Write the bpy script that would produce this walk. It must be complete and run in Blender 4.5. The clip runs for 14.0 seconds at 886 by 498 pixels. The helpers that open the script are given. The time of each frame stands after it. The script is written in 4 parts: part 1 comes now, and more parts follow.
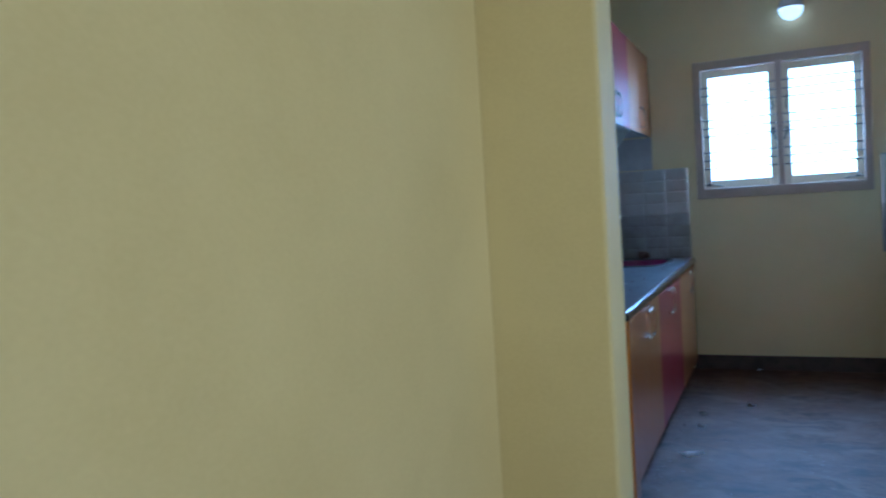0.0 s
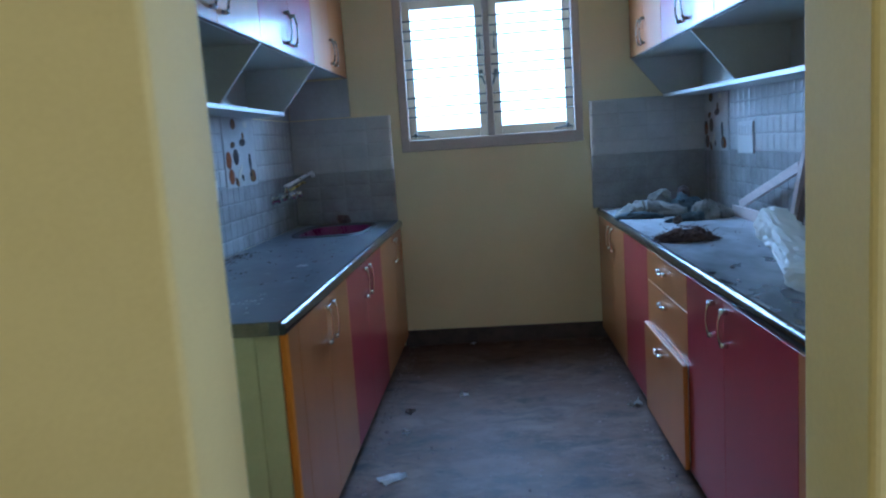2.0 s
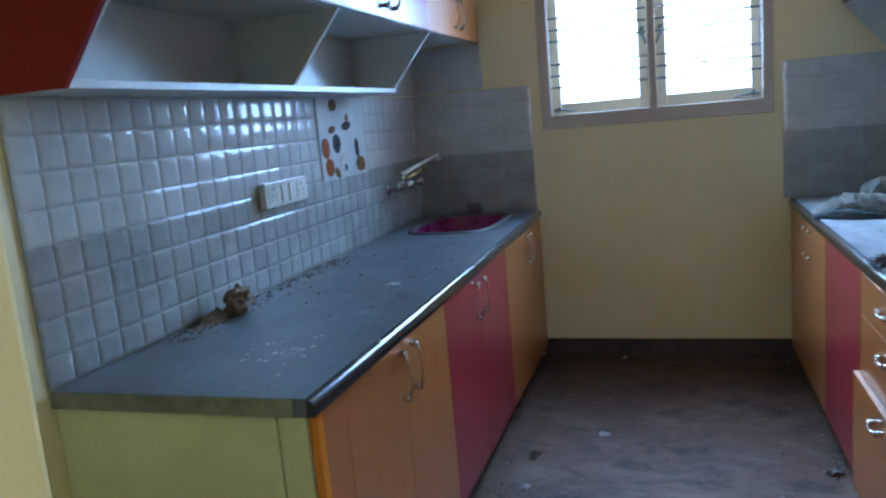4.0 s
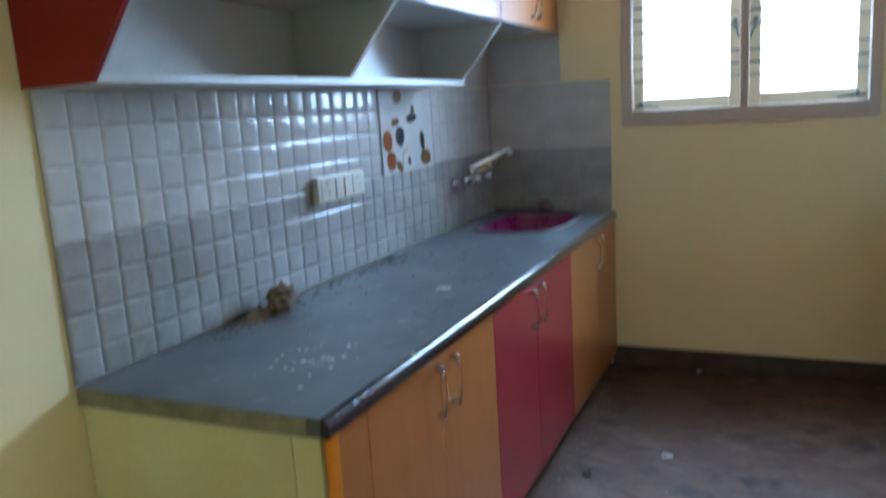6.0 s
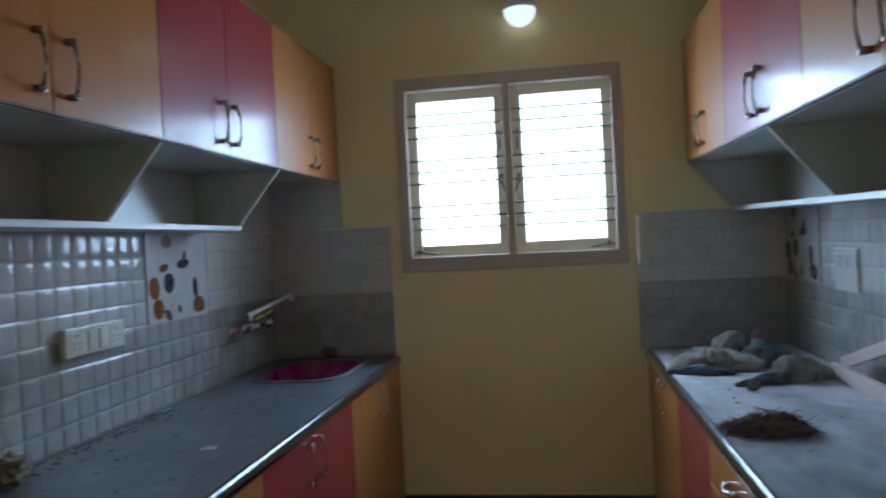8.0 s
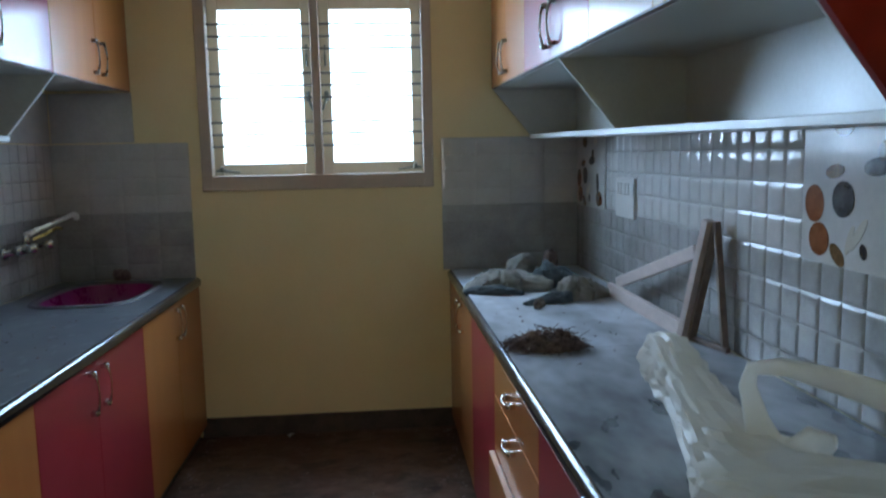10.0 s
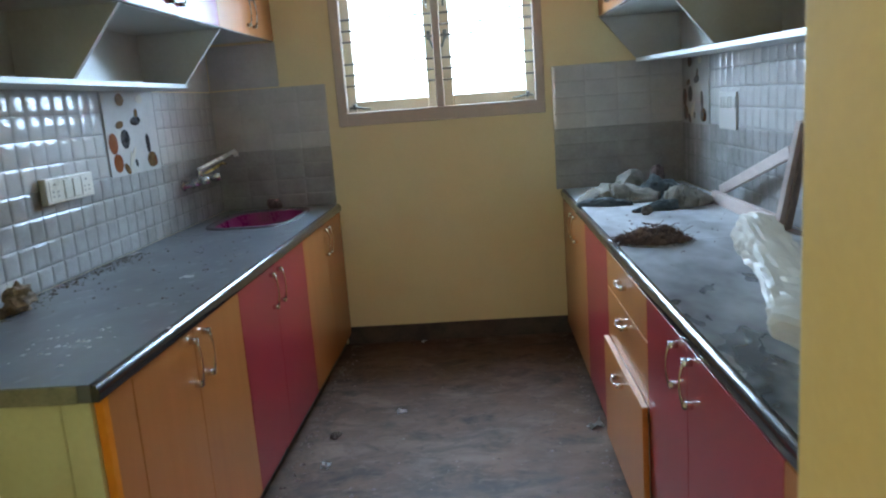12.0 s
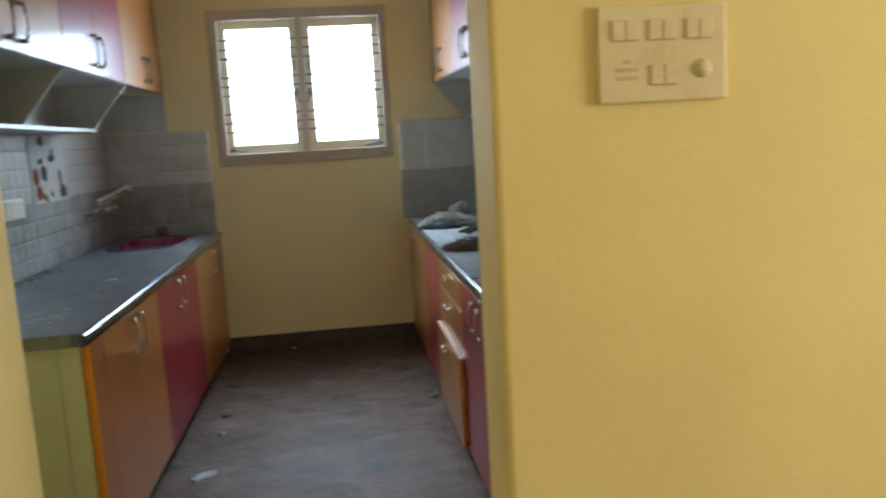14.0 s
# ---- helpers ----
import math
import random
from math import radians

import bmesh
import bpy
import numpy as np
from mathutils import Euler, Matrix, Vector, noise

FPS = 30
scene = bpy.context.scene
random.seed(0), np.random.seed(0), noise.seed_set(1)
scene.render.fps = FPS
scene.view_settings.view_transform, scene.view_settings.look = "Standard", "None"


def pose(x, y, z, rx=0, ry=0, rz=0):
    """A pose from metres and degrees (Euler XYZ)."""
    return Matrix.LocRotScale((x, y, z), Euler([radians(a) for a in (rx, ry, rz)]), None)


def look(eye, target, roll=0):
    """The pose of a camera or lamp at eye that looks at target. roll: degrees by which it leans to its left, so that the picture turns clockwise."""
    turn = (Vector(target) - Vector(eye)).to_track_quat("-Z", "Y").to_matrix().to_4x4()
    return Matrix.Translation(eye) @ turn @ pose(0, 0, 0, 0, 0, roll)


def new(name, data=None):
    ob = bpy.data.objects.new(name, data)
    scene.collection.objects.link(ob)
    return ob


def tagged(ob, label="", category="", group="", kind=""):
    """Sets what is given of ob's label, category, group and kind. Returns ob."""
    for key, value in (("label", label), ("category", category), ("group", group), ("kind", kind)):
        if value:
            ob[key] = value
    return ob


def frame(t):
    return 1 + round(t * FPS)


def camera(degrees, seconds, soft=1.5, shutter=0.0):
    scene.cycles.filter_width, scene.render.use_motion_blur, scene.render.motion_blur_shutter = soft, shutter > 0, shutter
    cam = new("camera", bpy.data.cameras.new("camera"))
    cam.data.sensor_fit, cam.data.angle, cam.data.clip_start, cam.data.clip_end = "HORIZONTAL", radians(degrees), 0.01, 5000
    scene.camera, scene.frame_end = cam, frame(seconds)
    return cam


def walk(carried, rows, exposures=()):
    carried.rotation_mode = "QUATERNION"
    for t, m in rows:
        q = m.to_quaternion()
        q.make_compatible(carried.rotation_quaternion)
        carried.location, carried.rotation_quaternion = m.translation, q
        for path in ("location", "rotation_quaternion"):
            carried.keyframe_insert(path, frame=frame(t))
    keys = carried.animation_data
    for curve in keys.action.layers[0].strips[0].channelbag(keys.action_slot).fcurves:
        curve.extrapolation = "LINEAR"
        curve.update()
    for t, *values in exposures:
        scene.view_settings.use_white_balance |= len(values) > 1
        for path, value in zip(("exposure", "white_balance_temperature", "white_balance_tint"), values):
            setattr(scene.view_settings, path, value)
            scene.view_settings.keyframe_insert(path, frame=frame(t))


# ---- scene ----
cam = camera(60.3, 14.0, soft=2.1, shutter=0.5)
PATH = [
    (0, (0.602, 2.311, 1.334), (-0.206, 4.137, 1.234), -3.5),
    (0.5, (0.604, 2.519, 1.320), (0.047, 4.436, 1.201), -2.9),
    (0.8, (0.558, 2.732, 1.343), (0.240, 4.702, 1.211), -2.5),
    (1, (0.531, 2.856, 1.347), (0.299, 4.837, 1.209), -2.4),
    (1.5, (0.542, 3.090, 1.309), (0.383, 5.072, 1.093), -3.1),
    (2, (0.637, 3.418, 1.340), (0.490, 5.394, 1.068), -3.9),
    (2.5, (0.690, 3.674, 1.355), (0.501, 5.653, 1.135), -3.6),
    (3, (0.691, 3.962, 1.387), (0.443, 5.935, 1.180), -4.3),
    (3.5, (0.715, 4.103, 1.385), (0.360, 6.060, 1.160), -5.4),
    (3.7, (0.728, 4.143, 1.397), (0.246, 6.067, 1.126), -6.0),
    (5.8, (0.847, 4.332, 1.452), (0.032, 6.099, 0.992), -3.0),
    (6, (0.818, 4.361, 1.454), (0.005, 6.152, 1.091), -3.5),
    (6.5, (0.821, 4.391, 1.498), (0.008, 6.216, 1.399), -3.3),
    (7, (0.817, 4.41, 1.509), (0.047, 6.256, 1.501), -4.1),
    (7.5, (0.824, 4.425, 1.515), (0.285, 6.35, 1.456), -3.6),
    (8, (0.875, 4.433, 1.456), (0.572, 6.41, 1.437), -2.9),
    (8.5, (0.906, 4.447, 1.462), (0.792, 6.444, 1.469), -1.7),
    (9, (0.939, 4.464, 1.471), (1.042, 6.461, 1.493), -0.8),
    (9.2, (0.95, 4.463, 1.474), (1.116, 6.456, 1.457), -0.6),
    (11.3, (0.900, 4.299, 1.438), (0.921, 6.251, 1.0), -5.0),
    (11.5, (0.883, 4.24, 1.441), (0.845, 6.194, 1.019), -5.1),
    (12, (0.872, 4.034, 1.406), (0.743, 5.992, 1.026), -4.3),
    (12.5, (0.858, 3.784, 1.427), (0.764, 5.748, 1.066), -3.5),
    (13, (0.836, 3.502, 1.426), (0.78, 5.475, 1.1), -3.3),
    (13.5, (0.844, 3.216, 1.42), (0.861, 5.193, 1.122), -3.2),
    (14, (0.838, 3.06, 1.41), (1.091, 5.023, 1.122), -3.3),
]
EXPOSURES = [
    (0.0, -0.55, 4350, 10), (1.0, -0.8, 4500, 10), (2.0, -0.55, 4570, 10), (3.0, -0.21, 4760, 10), (3.7, -0.2, 4880, 10), (5.8, 0.14, 5600, 10), (6.5, 0.07, 5700, 10),
    (7.5, -0.76, 6000, 10), (9.0, -1.02, 6000, 10), (9.2, -1.0, 6000, 10), (11.3, -0.15, 5900, 10), (12.5, 0.06, 6600, 10), (13.5, -0.06, 6800, 10), (14.0, -0.22, 6900, 10),
]
walk(cam, [(t, look(eye, target, roll)) for t, eye, target, roll in PATH], EXPOSURES)

# ---- world, lights ----
world = bpy.data.worlds.new("world")
scene.world = world
world.use_nodes = True
wn = world.node_tree.nodes
sky = wn.new("ShaderNodeTexSky")
sky.sky_type = "NISHITA"
sky.sun_disc = False
sky.sun_elevation = radians(34)
sky.sun_rotation = radians(-24)
wn["Background"].inputs["Strength"].default_value = 0.12
world.node_tree.links.new(sky.outputs[0], wn["Background"].inputs["Color"])


def area(name, m, sx, sy, watts, color):
    d = bpy.data.lights.new(name, "AREA")
    d.shape, d.size, d.size_y, d.energy, d.color = "RECTANGLE", sx, sy, watts, color
    ob = new(name, d)
    ob.matrix_world = m
    return ob


sun = bpy.data.lights.new("sun", "SUN")
sun.energy, sun.angle, sun.color = 1.5, radians(25), (1.0, 0.96, 0.9)
new("sun", sun).matrix_world = look((-9, 20, 15), (0, 0, 0))
# daylight in the openings: the kitchen window, and the unseen east window of the hall behind the walker
area("window_daylight", look((0.56, 9.35, 1.98), (0.56 + 0.22, 9.35 - 0.83, 1.98 - 0.48)), 1.85, 1.60, 470, (0.53, 0.755, 1.0))
area("hall_daylight", look((3.80, 3.2, 1.5), (0, 3.2, 1.35)), 1.35, 1.2, 60, (1.0, 0.93, 0.80))
# added fill lamp in a made-up south opening, to lift the kitchen's end wall
area("hall_fill_south", look((0.75, -0.50, 1.5), (0.75, 5, 1.5)), 1.36, 1.2, 25, (1.0, 0.93, 0.80))

# ---- materials ----


def material(name, c1, c2, scale=6.0, rough=0.6, fine=60.0, bump=0.1, metallic=0.0, stretch=(1, 1, 1), spec=0.5, coat=0.0,
             contrast=(0.35, 0.65), rough_var=0.1, piece=0.0, dist=0.004, specks=(), drift=None, soft_specks=False):
    """Two-scale procedural surface: broad stains and fine grain, in metres."""
    m = bpy.data.materials.new(name)
    m.use_nodes = True
    nt = m.node_tree
    n, link = nt.nodes, nt.links.new
    b = n["Principled BSDF"]
    geo = n.new("ShaderNodeNewGeometry")
    mp = n.new("ShaderNodeMapping")
    mp.inputs["Scale"].default_value = stretch
    link(geo.outputs["Position"], mp.inputs["Vector"])
    broad = n.new("ShaderNodeTexNoise")
    broad.inputs["Scale"].default_value, broad.inputs["Detail"].default_value = scale, 2.2 if soft_specks else 5
    broad.inputs["Roughness"].default_value = 0.6
    link(mp.outputs[0], broad.inputs["Vector"])
    grain = n.new("ShaderNodeTexNoise")
    grain.inputs["Scale"].default_value, grain.inputs["Detail"].default_value = fine, 3
    link(mp.outputs[0], grain.inputs["Vector"])
    add = n.new("ShaderNodeMath")
    add.operation = "MULTIPLY_ADD"
    link(grain.outputs["Fac"], add.inputs[0])
    add.inputs[1].default_value = 0.35
    link(broad.outputs["Fac"], add.inputs[2])
    ramp = n.new("ShaderNodeMapRange")
    ramp.inputs["From Min"].default_value, ramp.inputs["From Max"].default_value = contrast[0] + 0.17, contrast[1] + 0.17
    link(add.outputs[0], ramp.inputs["Value"])
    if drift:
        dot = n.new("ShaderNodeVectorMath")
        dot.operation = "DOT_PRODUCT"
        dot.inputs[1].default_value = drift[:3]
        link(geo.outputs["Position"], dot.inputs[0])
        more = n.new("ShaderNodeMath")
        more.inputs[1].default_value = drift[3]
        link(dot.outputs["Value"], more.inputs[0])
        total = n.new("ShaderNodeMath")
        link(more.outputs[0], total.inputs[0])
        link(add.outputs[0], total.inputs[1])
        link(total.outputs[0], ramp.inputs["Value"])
    mix = n.new("ShaderNodeMix")
    mix.data_type = "RGBA"
    mix.inputs["A"].default_value, mix.inputs["B"].default_value = (*c1, 1), (*c2, 1)
    link(ramp.outputs[0], mix.inputs["Factor"])
    col = mix.outputs["Result"]
    for c3, sc, lo, hi, amount in specks:
        sp = n.new("ShaderNodeTexNoise")
        sp.inputs["Scale"].default_value, sp.inputs["Detail"].default_value, sp.inputs["Roughness"].default_value = sc, 2 if soft_specks else 5, 0.45 if soft_specks else 0.58
        sp.inputs["Distortion"].default_value = 0.0 if soft_specks else 0.6
        shift = n.new("ShaderNodeVectorMath")
        shift.inputs[1].default_value = (sc, 3.1 * sc, 1.7)
        link(mp.outputs[0], shift.inputs[0])
        link(shift.outputs[0], sp.inputs["Vector"])
        mr = n.new("ShaderNodeMapRange")
        mr.inputs["From Min"].default_value, mr.inputs["From Max"].default_value, mr.inputs["To Max"].default_value = lo, hi, amount
        link(sp.outputs["Fac"], mr.inputs["Value"])
        m3 = n.new("ShaderNodeMix")
        m3.data_type = "RGBA"
        m3.inputs["B"].default_value = (*c3, 1)
        link(mr.outputs[0], m3.inputs["Factor"])
        link(col, m3.inputs["A"])
        col = m3.outputs["Result"]
    if piece:
        info = n.new("ShaderNodeObjectInfo")
        var = n.new("ShaderNodeMapRange")
        var.inputs["To Min"].default_value, var.inputs["To Max"].default_value = 1 - piece, 1 + piece
        link(info.outputs["Random"], var.inputs["Value"])
        hsv = n.new("ShaderNodeHueSaturation")
        link(var.outputs[0], hsv.inputs["Value"])
        link(col, hsv.inputs["Color"])
        col = hsv.outputs[0]
    link(col, b.inputs["Base Color"])
    rr = n.new("ShaderNodeMapRange")
    rr.inputs["To Min"].default_value, rr.inputs["To Max"].default_value = max(0.02, rough - rough_var), min(1, rough + rough_var)
    link(ramp.outputs[0], rr.inputs["Value"])
    link(rr.outputs[0], b.inputs["Roughness"])
    b.inputs["Metallic"].default_value = metallic
    b.inputs["Specular IOR Level"].default_value = spec
    b.inputs["Coat Weight"].default_value = coat
    b.inputs["Coat Roughness"].default_value = 0.17
    if bump:
        bp = n.new("ShaderNodeBump")
        bp.inputs["Strength"].default_value, bp.inputs["Distance"].default_value = bump, dist
        link(add.outputs[0], bp.inputs["Height"])
        link(bp.outputs[0], b.inputs["Normal"])
    return m


PAINT = material("wall_paint", (0.73, 0.61, 0.27), (0.79, 0.67, 0.31), 1.6, 0.75, 90, 0.12, spec=0.12, dist=0.002)
CEIL = material("ceiling_paint", (0.78, 0.77, 0.72), (0.82, 0.81, 0.77), 2, 0.8, 80, 0.1)
KITCHEN_PAINT = material("kitchen_wall_paint", (0.78, 0.65, 0.36), (0.83, 0.70, 0.41), 1.6, 0.5, 90, 0.12, spec=0.35, dist=0.002)
FLOOR = material("floor_stone", (0.052, 0.027, 0.017), (0.130, 0.072, 0.045), 2.6, 0.62, 34, 0.35, rough_var=0.08, contrast=(0.28, 0.74), spec=0.18, specks=(((0.18, 0.118, 0.082), 3.4, 0.48, 0.72, 0.7), ((0.022, 0.014, 0.010), 5.5, 0.50, 0.70, 0.8), ((0.16, 0.108, 0.078), 15.0, 0.54, 0.70, 0.5), ((0.02, 0.013, 0.010), 26.0, 0.60, 0.72, 0.7)), stretch=(1, 1.5, 1))
SKIRT = material("skirting_stone", (0.030, 0.020, 0.015), (0.075, 0.053, 0.040), 9, 0.5, 90, 0.1)
YELLOW = material("yellow_laminate", (0.45, 0.163, 0.041), (0.53, 0.205, 0.058), 3, 0.42, 40, 0.02, stretch=(5, 5, 0.35), coat=0.9, rough_var=0.02, contrast=(0.1, 0.9), spec=0.07)
ORANGE = material("orange_edge", (0.72, 0.24, 0.025), (0.78, 0.28, 0.035), 9, 0.6, 60, 0.03, spec=0.0)
RED = material("red_laminate", (0.31, 0.027, 0.036), (0.37, 0.036, 0.046), 4, 0.45, 50, 0.0, coat=0.85, rough_var=0.02, contrast=(0.1, 0.9), spec=0.07)
DARK_RED = material("dark_red_laminate", (0.18, 0.007, 0.005), (0.21, 0.009, 0.006), 4, 0.45, 50, 0.03, spec=0.25)
WHITE = material("white_laminate", (0.51, 0.51, 0.475), (0.58, 0.58, 0.545), 5, 0.4, 80, 0.03, rough_var=0.06)
GRANITE = material("dusty_granite", (0.062, 0.066, 0.073), (0.155, 0.162, 0.174), 2.6, 0.32, 11, 0.0, rough_var=0.01, contrast=(0.22, 0.82), stretch=(1.3, 0.8, 1), specks=(((0.22, 0.235, 0.255), 3.4, 0.40, 0.84, 0.6), ((0.04, 0.042, 0.047), 5.0, 0.44, 0.84, 0.5), ((0.34, 0.35, 0.36), 16.0, 0.60, 0.75, 0.35)), soft_specks=True)
# drift pales it towards the window: chalk dust, plus sky sheen put into colour
GRANITE_R = material("chalky_sheen_granite", (0.032, 0.036, 0.042), (0.66, 0.70, 0.75), 4.6, 0.29, 16, 0.0, rough_var=0.02, contrast=(0.10, 1.0), stretch=(1.7, 0.8, 1), drift=(-0.12, 0.36, 0, -2.17), specks=(((0.035, 0.042, 0.05), 6.0, 0.40, 0.84, 0.7), ((0.55, 0.59, 0.64), 8.0, 0.42, 0.86, 0.5)), soft_specks=True)
NOSE = material("polished_granite_edge", (0.018, 0.019, 0.021), (0.040, 0.042, 0.046), 9, 0.17, 120, 0.0, rough_var=0.05, spec=0.75, coat=0.2)
CUT = material("rough_cut_edge", (0.16, 0.15, 0.11), (0.28, 0.26, 0.19), 14, 0.85, 90, 0.4)
PLASTER = material("support_paint", (0.62, 0.59, 0.34), (0.70, 0.67, 0.41), 3, 0.6, 60, 0.2)
TILE_HI = material("pale_tile", (0.485, 0.472, 0.455), (0.565, 0.55, 0.53), 7, 0.06, 60, 0.012, piece=0.03, rough_var=0.025)
TILE_LO = material("grey_tile", (0.275, 0.268, 0.258), (0.375, 0.365, 0.352), 6, 0.10, 60, 0.03, piece=0.06, rough_var=0.05, specks=(((0.42, 0.41, 0.395), 9.0, 0.42, 0.80, 0.55), ((0.24, 0.235, 0.225), 5.0, 0.48, 0.82, 0.5)))
PRINT_W = material("print_white", (0.485, 0.472, 0.455), (0.55, 0.535, 0.515), 9, 0.12, 60, 0.01, rough_var=0.03)
PRINT_O = material("print_orange", (0.18, 0.052, 0.019), (0.25, 0.080, 0.030), 30, 0.14, 90, 0.01, rough_var=0.03)
PRINT_D = material("print_dark", (0.025, 0.025, 0.03), (0.07, 0.07, 0.075), 30, 0.14, 90, 0.01, rough_var=0.03)
PRINT_B = material("print_brown", (0.10, 0.055, 0.025), (0.22, 0.12, 0.05), 40, 0.14, 90, 0.01, rough_var=0.03)
CHROME = material("chrome", (0.60, 0.60, 0.60), (0.70, 0.70, 0.70), 20, 0.13, 90, 0.0, metallic=1.0, rough_var=0.03)
SATIN = material("satin_chrome", (0.84, 0.84, 0.85), (0.90, 0.90, 0.90), 20, 0.3, 90, 0.0, metallic=1.0, rough_var=0.04)
STEEL = material("dull_bronze_steel", (0.20, 0.17, 0.14), (0.30, 0.26, 0.22), 20, 0.28, 90, 0.01, metallic=1.0, rough_var=0.05)
BRASS = material("worn_brass", (0.62, 0.48, 0.16), (0.72, 0.58, 0.22), 20, 0.25, 90, 0.01, metallic=1.0, rough_var=0.05)
FRAME = material("window_frame_paint", (0.50, 0.41, 0.33), (0.56, 0.46, 0.37), 6, 0.5, 60, 0.1)
SASH = material("sash_paint", (0.74, 0.64, 0.46), (0.80, 0.70, 0.52), 6, 0.45, 60, 0.08)
IRON = material("painted_iron", (0.24, 0.23, 0.205), (0.32, 0.305, 0.275), 20, 0.45, 90, 0.05)
BLACK = material("dull_green_iron", (0.14, 0.155, 0.135), (0.22, 0.235, 0.205), 20, 0.5, 90, 0.05)
PLASTIC = material("ivory_plastic", (0.62, 0.58, 0.49), (0.67, 0.63, 0.54), 10, 0.35, 90, 0.02)
PLASTIC_D = material("plastic_slot", (0.22, 0.20, 0.16), (0.28, 0.25, 0.20), 10, 0.5, 90, 0.02)
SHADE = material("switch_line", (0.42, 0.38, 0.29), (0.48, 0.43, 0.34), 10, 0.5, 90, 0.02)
MAGENTA = material("magenta_basin", (0.20, 0.006, 0.085), (0.28, 0.012, 0.13), 7, 0.3, 80, 0.03)
MAGENTA_RIM = material("dusty_basin_rim", (0.075, 0.062, 0.070), (0.125, 0.112, 0.118), 7, 0.7, 80, 0.05)
CLOTH = material("grey_cloth", (0.15, 0.146, 0.13), (0.35, 0.332, 0.295), 9, 0.9, 240, 0.5, dist=0.002)
CLOTH_B = material("blue_cloth", (0.035, 0.05, 0.058), (0.10, 0.125, 0.135), 10, 0.9, 240, 0.5, dist=0.002)
FIBRE = material("brown_fibre", (0.07, 0.047, 0.044), (0.23, 0.16, 0.142), 45, 0.95, 120, 0.5)
DIRT = material("brown_dirt", (0.10, 0.08, 0.065), (0.24, 0.20, 0.16), 30, 0.95, 140, 0.4)
RUBBLE = material("crumpled_kraft", (0.14, 0.10, 0.07), (0.30, 0.22, 0.155), 22, 0.9, 120, 0.4)
PAPER = material("white_scrap", (0.60, 0.60, 0.60), (0.70, 0.70, 0.70), 10, 0.7, 90, 0.1)
PALEWOOD = material("primer_pink_wood", (0.44, 0.35, 0.32), (0.54, 0.44, 0.40), 8, 0.6, 50, 0.08, stretch=(3, 1, 3))
RAW_EDGE = material("raw_board_edge", (0.50, 0.29, 0.19), (0.60, 0.37, 0.25), 8, 0.6, 50, 0.05)
BROWNWOOD = material("raw_brown_wood", (0.15, 0.105, 0.085), (0.23, 0.165, 0.135), 8, 0.65, 50, 0.1, stretch=(3, 1, 3))
BOARD = material("white_ribbed_board", (0.58, 0.56, 0.52), (0.66, 0.64, 0.60), 8, 0.5, 90, 0.05)
DUSTY_PLASTIC = material("dusty_plastic", (0.44, 0.42, 0.39), (0.50, 0.48, 0.445), 10, 0.45, 90, 0.02)
HALL_PLASTIC = material("aged_ivory_plastic", (0.66, 0.57, 0.34), (0.71, 0.62, 0.38), 10, 0.35, 90, 0.02)
HALL_LINE = material("aged_ivory_shadow_line", (0.50, 0.43, 0.25), (0.56, 0.48, 0.29), 10, 0.5, 90, 0.02)
OPAL = material("opal_cap", (0.72, 0.76, 0.78), (0.78, 0.82, 0.84), 8, 0.15, 90, 0.01)

BAG = material("thin_plastic_bag", (0.82, 0.79, 0.73), (0.90, 0.88, 0.83), 5, 0.38, 18, 0.2, spec=0.35, dist=0.004, rough_var=0.08)
nt = BAG.node_tree
tr = nt.nodes.new("ShaderNodeBsdfTranslucent")
tr.inputs["Color"].default_value = (0.95, 0.92, 0.85, 1)
tp = nt.nodes.new("ShaderNodeBsdfTransparent")
m1, m2 = nt.nodes.new("ShaderNodeMixShader"), nt.nodes.new("ShaderNodeMixShader")
m1.inputs[0].default_value, m2.inputs[0].default_value = 0.5, 0.28
nt.links.new(nt.nodes["Principled BSDF"].outputs[0], m1.inputs[1])
nt.links.new(tr.outputs[0], m1.inputs[2])
nt.links.new(m1.outputs[0], m2.inputs[1])
nt.links.new(tp.outputs[0], m2.inputs[2])
nt.links.new(m2.outputs[0], nt.nodes["Material Output"].inputs["Surface"])

GLASS = bpy.data.materials.new("frosted_pane")
GLASS.use_nodes = True
gb = GLASS.node_tree.nodes["Principled BSDF"]
gb.inputs["Base Color"].default_value = (0.95, 0.97, 1, 1)
gb.inputs["Transmission Weight"].default_value = 1.0
gb.inputs["Roughness"].default_value = 0.12
gb.inputs["IOR"].default_value = 1.2

LIT = bpy.data.materials.new("lit_diffuser")
LIT.use_nodes = True
lb = LIT.node_tree.nodes["Principled BSDF"]
lb.inputs["Base Color"].default_value = (0.8, 0.85, 0.88, 1)
lb.inputs["Emission Color"].default_value = (0.82, 0.95, 1, 1)
lb.inputs["Emission Strength"].default_value = 1.8

# ---- building helpers ----
ORIGIN = {}


def thing(name, at, label, category, group="", kind=""):
    ob = new(name)
    ob.empty_display_size = 0.05
    ob.location = at
    ORIGIN[ob.name] = Vector(at)
    return tagged(ob, label, category, group, kind)


def mesh_of(name, bm, mat, smooth=False):
    me = bpy.data.meshes.new(name)
    bm.to_mesh(me)
    bm.free()
    for m in mat if isinstance(mat, (list, tuple)) else [mat]:
        me.materials.append(m)
    if smooth:
        for p in me.polygons:
            p.use_smooth = True
    return me


